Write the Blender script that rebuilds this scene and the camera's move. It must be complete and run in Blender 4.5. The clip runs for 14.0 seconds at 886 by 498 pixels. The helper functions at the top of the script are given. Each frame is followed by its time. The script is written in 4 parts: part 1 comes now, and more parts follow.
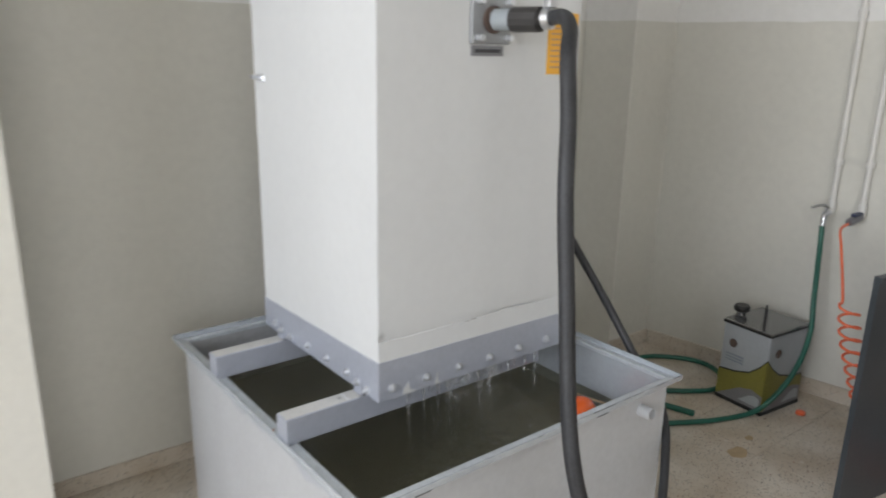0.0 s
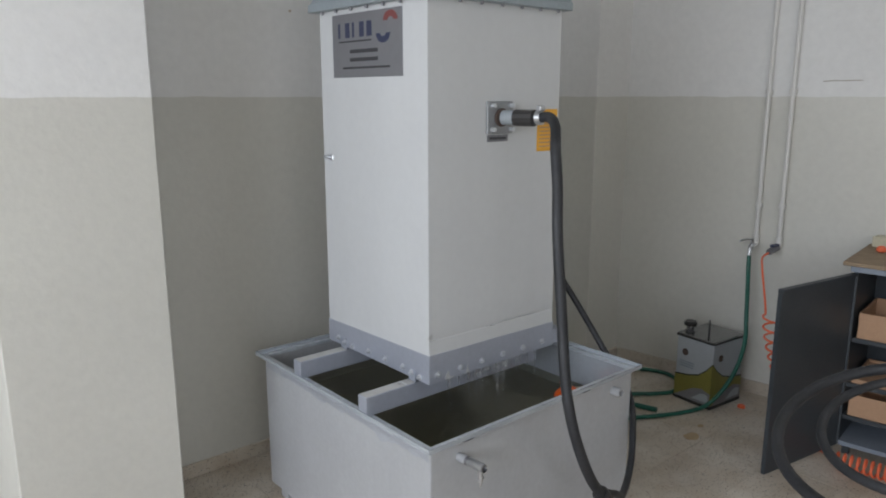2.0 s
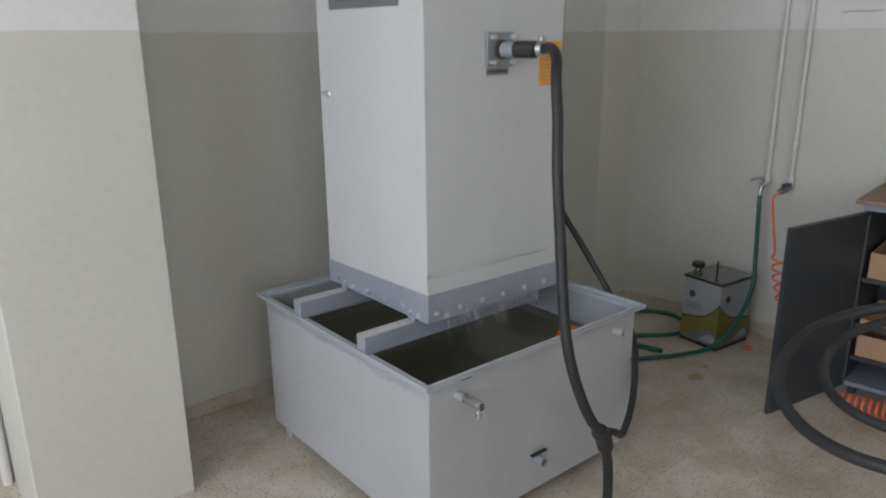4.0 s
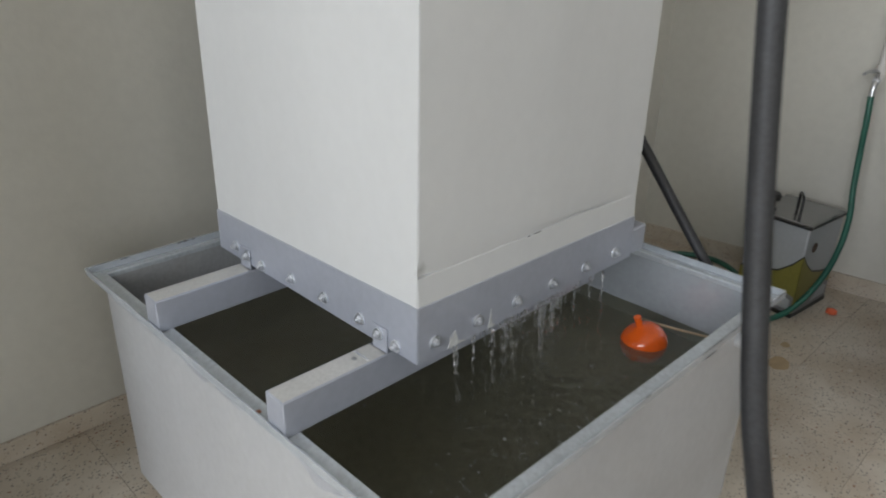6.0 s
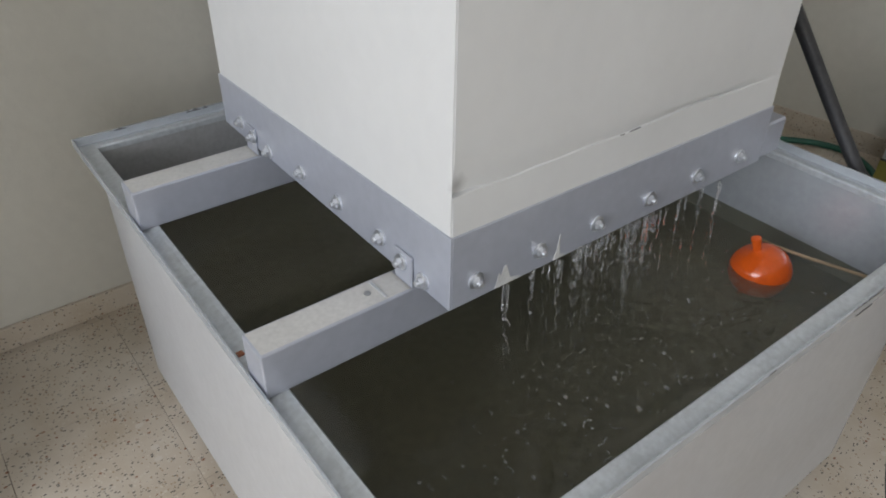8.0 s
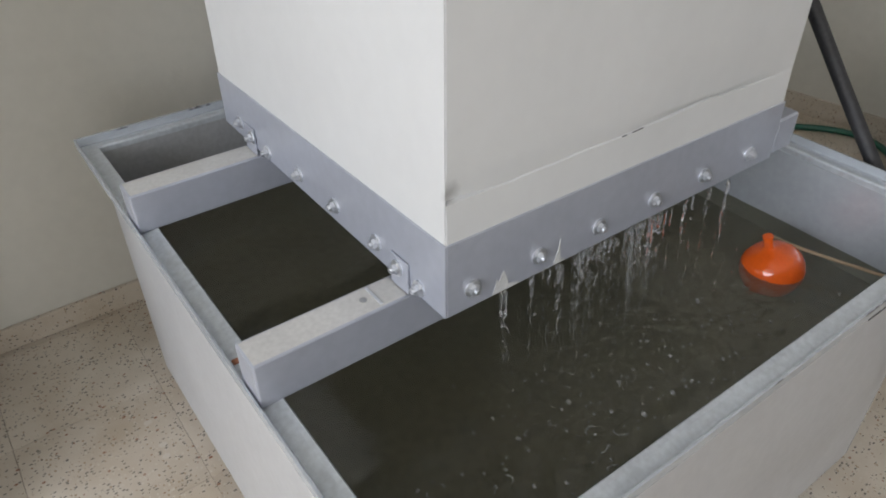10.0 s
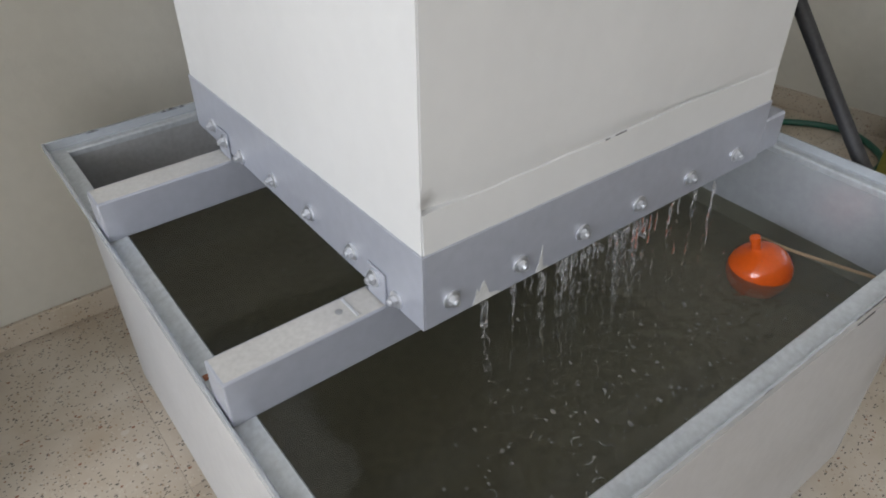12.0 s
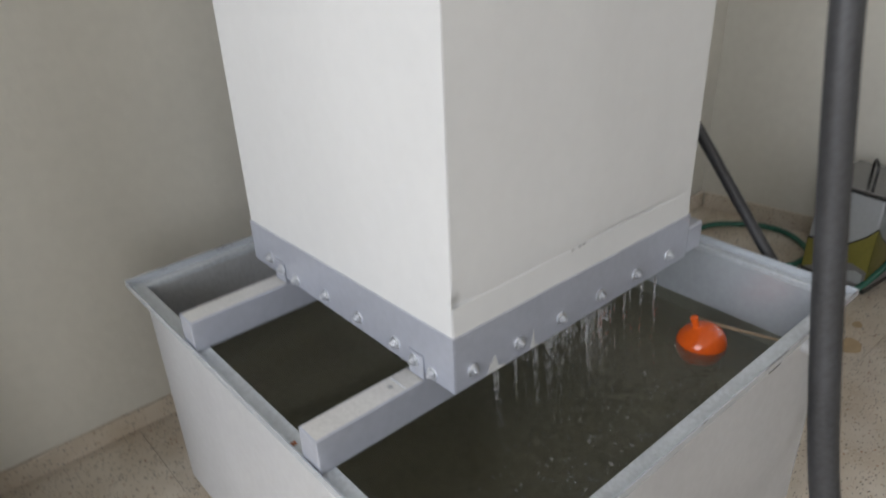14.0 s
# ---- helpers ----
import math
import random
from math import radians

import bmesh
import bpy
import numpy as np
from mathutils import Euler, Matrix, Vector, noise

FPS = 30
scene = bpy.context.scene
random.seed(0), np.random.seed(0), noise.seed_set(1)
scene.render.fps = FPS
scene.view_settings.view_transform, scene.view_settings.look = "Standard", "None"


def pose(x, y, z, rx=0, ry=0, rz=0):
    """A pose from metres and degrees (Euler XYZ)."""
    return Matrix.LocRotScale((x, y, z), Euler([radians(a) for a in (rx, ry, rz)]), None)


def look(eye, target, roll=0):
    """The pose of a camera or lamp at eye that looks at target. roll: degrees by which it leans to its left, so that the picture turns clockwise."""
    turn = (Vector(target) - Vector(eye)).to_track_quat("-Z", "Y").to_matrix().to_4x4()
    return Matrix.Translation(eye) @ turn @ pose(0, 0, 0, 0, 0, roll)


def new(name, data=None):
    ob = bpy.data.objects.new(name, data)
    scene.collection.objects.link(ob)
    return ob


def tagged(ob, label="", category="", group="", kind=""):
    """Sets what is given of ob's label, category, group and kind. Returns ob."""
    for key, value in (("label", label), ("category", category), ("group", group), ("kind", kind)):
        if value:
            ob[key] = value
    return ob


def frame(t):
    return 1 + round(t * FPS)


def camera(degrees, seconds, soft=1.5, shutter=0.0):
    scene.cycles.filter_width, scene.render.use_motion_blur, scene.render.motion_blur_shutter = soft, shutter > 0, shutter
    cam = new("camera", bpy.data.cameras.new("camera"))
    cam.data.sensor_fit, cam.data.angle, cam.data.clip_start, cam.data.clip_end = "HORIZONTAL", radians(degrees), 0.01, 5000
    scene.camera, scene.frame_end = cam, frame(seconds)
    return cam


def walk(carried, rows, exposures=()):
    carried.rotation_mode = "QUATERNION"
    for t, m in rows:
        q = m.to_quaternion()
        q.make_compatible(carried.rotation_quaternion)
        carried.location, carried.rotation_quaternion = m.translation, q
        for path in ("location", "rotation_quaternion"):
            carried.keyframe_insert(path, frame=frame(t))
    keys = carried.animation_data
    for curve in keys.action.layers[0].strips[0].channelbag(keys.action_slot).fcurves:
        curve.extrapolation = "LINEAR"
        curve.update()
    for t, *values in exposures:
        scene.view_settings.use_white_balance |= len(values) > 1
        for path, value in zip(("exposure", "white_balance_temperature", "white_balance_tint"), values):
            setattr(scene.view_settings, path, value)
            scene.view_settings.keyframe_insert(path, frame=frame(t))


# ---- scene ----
cam = camera(63.0, 14.0, 1.9, 0.5)
PATH = [
    (0, (-0.821, -1.274, 1.474), (0.368, 0.24, 0.931), 1.1),
    (0.5, (-0.984, -1.429, 1.523), (0.101, 0.161, 0.981), 2.9),
    (1, (-1.148, -1.472, 1.567), (0.03, 0.057, 1.044), -0.3),
    (1.5, (-1.327, -1.597, 1.583), (-0.084, -0.109, 1.091), -0.2),
    (2, (-1.408, -1.71, 1.6), (-0.134, -0.225, 1.185), -0.0),
    (2.5, (-1.5, -1.841, 1.637), (-0.267, -0.331, 1.189), 0.6),
    (3, (-1.58, -1.937, 1.682), (-0.359, -0.399, 1.303), -0.1),
    (3.2, (-1.564, -1.927, 1.663), (-0.333, -0.404, 1.255), -0.3),
    (5.3, (-0.839, -1.041, 1.386), (0.351, 0.354, 0.589), -0.1),
    (5.5, (-0.777, -0.933, 1.351), (0.477, 0.392, 0.532), 0.6),
    (6, (-0.65, -0.699, 1.304), (0.642, 0.589, 0.483), 1.4),
    (6.5, (-0.529, -0.58, 1.239), (0.641, 0.7, 0.243), 1.3),
    (7, (-0.427, -0.526, 1.228), (0.673, 0.746, 0.146), 1.8),
    (7.5, (-0.399, -0.5, 1.212), (0.631, 0.801, 0.094), 1.3),
    (7.7, (-0.397, -0.492, 1.206), (0.618, 0.792, 0.056), 1.3),
    (9.8, (-0.36, -0.485, 1.213), (0.6, 0.816, 0.037), -0.2),
    (10, (-0.356, -0.482, 1.215), (0.593, 0.815, 0.025), -0.3),
    (10.5, (-0.347, -0.48, 1.212), (0.604, 0.806, 0.011), -0.6),
    (11, (-0.343, -0.476, 1.21), (0.594, 0.82, 0.01), -0.4),
    (11.5, (-0.336, -0.469, 1.212), (0.614, 0.821, 0.015), -0.2),
    (12, (-0.327, -0.462, 1.21), (0.643, 0.809, 0.008), -0.2),
    (12.5, (-0.318, -0.453, 1.206), (0.662, 0.813, 0.007), 0.1),
    (13, (-0.333, -0.467, 1.216), (0.654, 0.808, 0.034), 0.5),
    (13.5, (-0.414, -0.529, 1.261), (0.638, 0.763, 0.155), -0.0),
    (14, (-0.553, -0.642, 1.367), (0.587, 0.71, 0.434), -2.4),
]
EXPOSURES = ((0.0, -0.19, 6380, 11), (0.5, -0.41, 6200, 10), (1.0, -0.64, 6180, 11), (2.0, -0.77, 6100, 11), (3.2, -1.03, 6060, 12), (5.4, -0.56, 6400, 9),
             (6.5, -0.52, 6380, 10), (7.5, -0.42, 6400, 11), (10.0, -0.25, 6420, 12), (13.0, -0.25, 6420, 12), (14.0, -0.31, 6440, 12))

walk(cam, [(t, look(eye, target, roll)) for t, eye, target, roll in PATH], EXPOSURES)
RING = (0.542, -1.242, 0.777, 0.331, 0.339, 2.874)
TX, TY = -0.205, 0.81

# ---------------------------------------------------------------- light
world = bpy.data.worlds.new("daylight")
scene.world = world
world.use_nodes = True
wn, wl = world.node_tree.nodes, world.node_tree.links
sky = wn.new("ShaderNodeTexSky")
sky.sky_type, sky.sun_disc = "NISHITA", False
sky.sun_elevation, sky.sun_rotation = radians(48), radians(250)
wl.new(sky.outputs["Color"], wn["Background"].inputs["Color"])
wn["Background"].inputs["Strength"].default_value = 0.10


def area(name, m, w, h, watts, colour):
    d = bpy.data.lights.new(name, "AREA")
    d.shape, d.size, d.size_y, d.energy, d.color = "RECTANGLE", w, h, watts, colour
    o = new(name, d)
    o.matrix_world = m
    return o


# daylight that comes in by two unseen windows, assumed to the west and south
area("window_light_west", look((-4.37, -1.3, 2.05), (0.6, -0.5, 0.7)), 3.4, 1.6, 183, (0.935, 0.962, 1.0))
area("window_light_south", look((-1.85, -4.37, 1.8), (0.6, 0.0, 0.7)), 1.6, 1.5, 42, (1.0, 0.985, 0.945))

# ---------------------------------------------------------------- materials


def material(name, colour, rough=0.6, metal=0.0, var=0.08, scale=6.0, bump=0.0, bump_scale=80.0, spec=0.5, coat=0.0):
    """Paint, metal or plastic with a broad and a fine variation of its colour and a fine relief."""
    m = bpy.data.materials.new(name)
    m.use_nodes = True
    n, l = m.node_tree.nodes, m.node_tree.links
    b = n["Principled BSDF"]
    tc = n.new("ShaderNodeTexCoord")
    big, fine = n.new("ShaderNodeTexNoise"), n.new("ShaderNodeTexNoise")
    big.inputs["Scale"].default_value, big.inputs["Detail"].default_value = scale, 5
    fine.inputs["Scale"].default_value, fine.inputs["Detail"].default_value = scale * 14, 3
    for t in (big, fine):
        l.new(tc.outputs["Object"], t.inputs["Vector"])
    add = n.new("ShaderNodeMath")
    add.operation = "ADD"
    l.new(big.outputs["Fac"], add.inputs[0])
    l.new(fine.outputs["Fac"], add.inputs[1])
    ramp = n.new("ShaderNodeMapRange")
    ramp.inputs["From Min"].default_value, ramp.inputs["From Max"].default_value = 0.7, 1.3
    ramp.inputs["To Min"].default_value, ramp.inputs["To Max"].default_value = 1 - var, 1 + var
    l.new(add.outputs[0], ramp.inputs["Value"])
    mix = n.new("ShaderNodeVectorMath")
    mix.operation = "SCALE"
    mix.inputs[0].default_value = colour
    l.new(ramp.outputs["Result"], mix.inputs["Scale"])
    l.new(mix.outputs["Vector"], b.inputs["Base Color"])
    b.inputs["Roughness"].default_value, b.inputs["Metallic"].default_value = rough, metal
    b.inputs["Specular IOR Level"].default_value, b.inputs["Coat Weight"].default_value = spec, coat
    if bump:
        bt, bn = n.new("ShaderNodeTexNoise"), n.new("ShaderNodeBump")
        bt.inputs["Scale"].default_value, bt.inputs["Detail"].default_value = bump_scale, 4
        bn.inputs["Strength"].default_value, bn.inputs["Distance"].default_value = bump, 0.004
        l.new(tc.outputs["Object"], bt.inputs["Vector"])
        l.new(bt.outputs["Fac"], bn.inputs["Height"])
        l.new(bn.outputs["Normal"], b.inputs["Normal"])
    return m


def wall_material(name, low, high, line):
    """Oil-paint dado below the line, limewash above it."""
    m = material(name, (1, 1, 1), 0.55, var=0.035, scale=2.2, bump=0.25, bump_scale=55)
    n, l = m.node_tree.nodes, m.node_tree.links
    geo, sep = n.new("ShaderNodeNewGeometry"), n.new("ShaderNodeSeparateXYZ")
    l.new(geo.outputs["Position"], sep.inputs[0])
    wob = n.new("ShaderNodeTexNoise")
    wob.inputs["Scale"].default_value = 9
    l.new(geo.outputs["Position"], wob.inputs["Vector"])
    ma = n.new("ShaderNodeMath")
    ma.operation, ma.inputs[1].default_value = "MULTIPLY_ADD", 0.012
    l.new(wob.outputs["Fac"], ma.inputs[0])
    l.new(sep.outputs["Z"], ma.inputs[2])
    gt = n.new("ShaderNodeMapRange")
    gt.inputs["From Min"].default_value, gt.inputs["From Max"].default_value = line + 0.004, line + 0.008
    l.new(ma.outputs[0], gt.inputs["Value"])
    mc = n.new("ShaderNodeMix")
    mc.data_type = "RGBA"
    mc.inputs[6].default_value, mc.inputs[7].default_value = (*low, 1), (*high, 1)
    l.new(gt.outputs["Result"], mc.inputs["Factor"])
    scale = next(x for x in n if x.bl_idname == "ShaderNodeVectorMath")
    l.new(mc.outputs[2], scale.inputs[0])
    rr = n.new("ShaderNodeMapRange")
    rr.inputs["To Min"].default_value, rr.inputs["To Max"].default_value = 0.42, 0.8
    l.new(gt.outputs["Result"], rr.inputs["Value"])
    l.new(rr.outputs["Result"], n["Principled BSDF"].inputs["Roughness"])
    return m


def terrazzo(name, base):
    """Cement tile with marble chips: cream ground, dark, rust and white chips of a few millimetres."""
    m = bpy.data.materials.new(name)
    m.use_nodes = True
    n, l = m.node_tree.nodes, m.node_tree.links
    b = n["Principled BSDF"]
    geo, info = n.new("ShaderNodeNewGeometry"), n.new("ShaderNodeObjectInfo")
    pos = geo.outputs["Position"]

    def chips(scale, stretch, turn=0.0):
        mp = n.new("ShaderNodeMapping")
        mp.inputs["Scale"].default_value = (stretch, 1, 1)
        mp.inputs["Rotation"].default_value = (0, 0, stretch + turn)
        l.new(pos, mp.inputs["Vector"])
        v = n.new("ShaderNodeTexVoronoi")
        v.inputs["Scale"].default_value, v.inputs["Randomness"].default_value = scale, 1.0
        l.new(mp.outputs["Vector"], v.inputs["Vector"])
        sep = n.new("ShaderNodeSeparateColor")
        l.new(v.outputs["Color"], sep.inputs["Color"])
        return v.outputs["Distance"], sep

    def mixed(fac, a, bcol):
        x = n.new("ShaderNodeMix")
        x.data_type = "RGBA"
        l.new(fac, x.inputs["Factor"])
        if isinstance(a, tuple):
            x.inputs[6].default_value = a
        else:
            l.new(a, x.inputs[6])
        x.inputs[7].default_value = bcol
        return x.outputs[2]

    def pick(dist, sep, channel, lo, size=0.44):
        """Chips only in cells whose random value passes lo; the further past it, the larger the chip."""
        g = n.new("ShaderNodeMapRange")
        g.inputs["From Min"].default_value, g.inputs["From Max"].default_value = lo, 1.0
        g.inputs["To Min"].default_value, g.inputs["To Max"].default_value = 0.0, size
        l.new(sep.outputs[channel], g.inputs["Value"])
        p = n.new("ShaderNodeMath")
        p.operation = "LESS_THAN"
        l.new(dist, p.inputs[0])
        l.new(g.outputs["Result"], p.inputs[1])
        return p.outputs[0]

    cloud = n.new("ShaderNodeTexNoise")
    cloud.inputs["Scale"].default_value, cloud.inputs["Detail"].default_value = 5, 6
    l.new(pos, cloud.inputs["Vector"])
    cr = n.new("ShaderNodeMapRange")
    cr.inputs["From Min"].default_value, cr.inputs["From Max"].default_value = 0.35, 0.7
    l.new(cloud.outputs["Fac"], cr.inputs["Value"])
    col = mixed(cr.outputs["Result"], (*base, 1), tuple(c * f for c, f in zip(base, (0.74, 0.68, 0.60))) + (1,))
    d1, s1 = chips(130, 1.3)
    col = mixed(pick(d1, s1, "Red", 0.45), col, (0.60, 0.55, 0.47, 1))
    col = mixed(pick(d1, s1, "Green", 0.72), col, (0.38, 0.29, 0.20, 1))
    d2, s2 = chips(190, 0.5)
    col = mixed(pick(d2, s2, "Blue", 0.70, 0.35), col, (0.11, 0.10, 0.09, 1))
    d3, s3 = chips(150, 0.55, 0.9)
    col = mixed(pick(d3, s3, "Red", 0.80, 0.31), col, (0.12, 0.105, 0.09, 1))
    d4, s4 = chips(120, 0.7, 2.2)
    col = mixed(pick(d4, s4, "Green", 0.88, 0.36), col, (0.27, 0.12, 0.07, 1))
    d5, s5 = chips(40, 0.8)
    col = mixed(pick(d5, s5, "Green", 0.94, 0.36), col, (0.60, 0.55, 0.48, 1))
    wear = n.new("ShaderNodeTexNoise")
    wear.inputs["Scale"].default_value, wear.inputs["Detail"].default_value = 2.3, 5
    l.new(pos, wear.inputs["Vector"])
    wr = n.new("ShaderNodeMapRange")
    wr.inputs["From Min"].default_value, wr.inputs["From Max"].default_value = 0.56, 0.74
    wr.inputs["To Max"].default_value = 0.35
    l.new(wear.outputs["Fac"], wr.inputs["Value"])
    col = mixed(wr.outputs["Result"], col, (0.30, 0.25, 0.20, 1))
    hs = n.new("ShaderNodeHueSaturation")
    vr = n.new("ShaderNodeMapRange")
    vr.inputs["To Min"].default_value, vr.inputs["To Max"].default_value = 0.95, 1.04
    l.new(info.outputs["Random"], vr.inputs["Value"])
    l.new(vr.outputs["Result"], hs.inputs["Value"])
    l.new(col, hs.inputs["Color"])
    l.new(hs.outputs["Color"], b.inputs["Base Color"])
    rg = n.new("ShaderNodeMapRange")
    rg.inputs["To Min"].default_value, rg.inputs["To Max"].default_value = 0.28, 0.55
    l.new(cloud.outputs["Fac"], rg.inputs["Value"])
    l.new(rg.outputs["Result"], b.inputs["Roughness"])
    return m


WALL = wall_material("painted_wall", (0.655, 0.642, 0.585), (0.80, 0.795, 0.778), 1.595)
PLASTER = material("plaster", (0.80, 0.79, 0.77), 0.8, var=0.04, scale=2, bump=0.2, bump_scale=50)
TILE = terrazzo("terrazzo", (0.655, 0.60, 0.52))
GROUT = material("grout", (0.34, 0.29, 0.24), 0.9, var=0.2, scale=8)
PANEL = material("white_panel_paint", (0.612, 0.622, 0.626), 0.38, var=0.02, scale=3, bump=0.06, bump_scale=25)


def crease_shade(m, at, radius, depth):
    """A ragged-edged darkening painted into the base colour as shade, at one place."""
    n, l = m.node_tree.nodes, m.node_tree.links
    geo, dist = n.new("ShaderNodeNewGeometry"), n.new("ShaderNodeVectorMath")
    dist.operation, dist.inputs[1].default_value = "DISTANCE", at
    l.new(geo.outputs["Position"], dist.inputs[0])
    rag = n.new("ShaderNodeTexNoise")
    rag.inputs["Scale"].default_value = 60
    l.new(geo.outputs["Position"], rag.inputs["Vector"])
    ma = n.new("ShaderNodeMath")
    ma.operation, ma.inputs[1].default_value = "MULTIPLY_ADD", radius
    l.new(rag.outputs["Fac"], ma.inputs[0])
    l.new(dist.outputs["Value"], ma.inputs[2])
    mr = n.new("ShaderNodeMapRange")
    mr.inputs["From Min"].default_value, mr.inputs["From Max"].default_value = radius * 0.6, radius * 1.6
    mr.inputs["To Min"].default_value, mr.inputs["To Max"].default_value = depth, 1.0
    l.new(ma.outputs[0], mr.inputs["Value"])
    old = n["Principled BSDF"].inputs["Base Color"].links[0].from_socket
    sc = n.new("ShaderNodeVectorMath")
    sc.operation = "SCALE"
    l.new(old, sc.inputs[0])
    l.new(mr.outputs["Result"], sc.inputs["Scale"])
    l.new(sc.outputs["Vector"], n["Principled BSDF"].inputs["Base Color"])


def vertical_streaks(m, strength):
    """Faint vertical streaks in the base colour of a painted sheet."""
    n, l = m.node_tree.nodes, m.node_tree.links
    geo, mp, no, mr = n.new("ShaderNodeNewGeometry"), n.new("ShaderNodeMapping"), n.new("ShaderNodeTexNoise"), n.new("ShaderNodeMapRange")
    mp.inputs["Scale"].default_value = (8, 8, 0.6)
    no.inputs["Scale"].default_value, no.inputs["Detail"].default_value = 1.0, 4
    mr.inputs["From Min"].default_value, mr.inputs["From Max"].default_value = 0.35, 0.62
    mr.inputs["To Min"].default_value, mr.inputs["To Max"].default_value = 1 - strength, 1.0
    l.new(geo.outputs["Position"], mp.inputs["Vector"])
    l.new(mp.outputs["Vector"], no.inputs["Vector"])
    l.new(no.outputs["Fac"], mr.inputs["Value"])
    old = n["Principled BSDF"].inputs["Base Color"].links[0].from_socket
    sc = n.new("ShaderNodeVectorMath")
    sc.operation = "SCALE"
    l.new(old, sc.inputs[0])
    l.new(mr.outputs["Result"], sc.inputs["Scale"])
    l.new(sc.outputs["Vector"], n["Principled BSDF"].inputs["Base Color"])


vertical_streaks(PANEL, 0.022)
# shade of the recess above the crease, painted at the near corner
crease_shade(PANEL, (0.010, 0.0, 0.836), 0.013, 0.62)
SILVER = material("silver_paint", (0.415, 0.44, 0.505), 0.33, 0.3, var=0.05, scale=5, bump=0.05, bump_scale=45)
LEDGEM = material("stained_galvanised_steel", (0.54, 0.58, 0.615), 0.42, 0.25, var=0.16, scale=9)
TANKPAINT = material("tank_paint", (0.50, 0.51, 0.525), 0.4, 0.1, var=0.05, scale=4, bump=0.08, bump_scale=20)
GALV = material("galvanised_steel", (0.53, 0.57, 0.615), 0.27, 0.35, var=0.06, scale=6, bump=0.03, bump_scale=40)
# back of the tank inside: some of its shade is put into this darker steel
SHADEDGALV = material("shaded_tank_steel", (0.46, 0.47, 0.485), 0.35, 0.3, var=0.12, scale=9)
# wavy reflections on the tank sides, painted as streaks in the colour
vertical_streaks(TANKPAINT, 0.035)
HOODM = material("hood_sheet", (0.36, 0.41, 0.44), 0.45, 0.35, var=0.08, scale=6, bump=0.05)
ZINC = material("zinc_bolt", (0.78, 0.80, 0.83), 0.3, 0.85, var=0.1, scale=60)
DULL = material("dull_steel", (0.34, 0.35, 0.36), 0.45, 0.5, var=0.15, scale=25)
CHROME = material("chrome", (0.62, 0.63, 0.65), 0.32, 1.0, var=0.08, scale=40)
RUBBER = material("black_rubber", (0.024, 0.025, 0.028), 0.52, var=0.4, scale=12, bump=0.15, bump_scale=90)
DARKSOCKET = material("dark_plastic", (0.03, 0.028, 0.027), 0.5, var=0.15, scale=30)
GREYPVC = material("grey_plastic_pipe", (0.30, 0.33, 0.35), 0.45, var=0.06, scale=20)
GREEN = material("green_hose", (0.022, 0.125, 0.088), 0.4, var=0.15, scale=25)
ORANGE = material("orange_plastic", (0.80, 0.12, 0.012), 0.12, var=0.06, scale=14, coat=0.3)
CORAL = material("coral_tube", (0.85, 0.17, 0.07), 0.35, var=0.06, scale=20)
YELLOW = material("yellow_label", (0.80, 0.42, 0.05), 0.5, var=0.05, scale=10)
PLATE = material("brushed_plate", (0.24, 0.24, 0.255), 0.4, 0.35, var=0.05, scale=30)
NAVY = material("navy_print", (0.04, 0.048, 0.095), 0.5, var=0.05)
RED = material("red_print", (0.20, 0.06, 0.055), 0.5, var=0.05)
INK = material("dark_print", (0.05, 0.05, 0.055), 0.6, var=0.05)
STEELDOOR = material("dark_cabinet_steel", (0.048, 0.056, 0.064), 0.45, 0.1, var=0.12, scale=7, bump=0.05)
CABGREY = material("grey_cabinet_steel", (0.28, 0.32, 0.38), 0.45, 0.2, var=0.06)
BOARD = material("chipboard", (0.30, 0.22, 0.14), 0.7, var=0.2, scale=20, bump=0.1)
CARD = material("cardboard", (0.50, 0.31, 0.19), 0.8, var=0.06, scale=8)
TINWHITE = material("tin_white", (0.43, 0.46, 0.49), 0.3, 0.2, var=0.05)
TINYELLOW = material("tin_olive_yellow", (0.235, 0.215, 0.05), 0.35, 0.1, var=0.1)
TINBLACK = material("tin_black", (0.02, 0.02, 0.02), 0.35, var=0.1)
TINTOP = material("tin_top", (0.27, 0.27, 0.27), 0.25, 0.8, var=0.1, scale=15)
WHITEPIPE = material("white_painted_pipe", (0.74, 0.73, 0.70), 0.45, var=0.04, scale=10)
TAPE = material("cream_box", (0.6, 0.56, 0.42), 0.6, var=0.08)
STAIN = material("dark_smudge", (0.10, 0.10, 0.105), 0.7, var=0.3, scale=30)
SCRAPED = material("scraped_paint", (0.52, 0.53, 0.53), 0.6, var=0.14, scale=30)
# paler, warmer grey: light from above painted on the beam tops
SCALE = material("lit_beam_top", (0.55, 0.548, 0.535), 0.6, 0.1, var=0.10, scale=12)
BARE = material("bare_galvanised_strip", (0.45, 0.47, 0.51), 0.4, 0.25, var=0.10, scale=12)
RUSTSPOT = material("orange_rust", (0.36, 0.14, 0.07), 0.85, var=0.3, scale=40)
RUST = material("rust", (0.10, 0.07, 0.058), 0.85, var=0.3, scale=30)
OCHRE = material("ochre_stain", (0.44, 0.33, 0.20), 0.7, var=0.15, scale=30)
FRAMEW = material("white_window_frame", (0.75, 0.75, 0.74), 0.4, var=0.03)

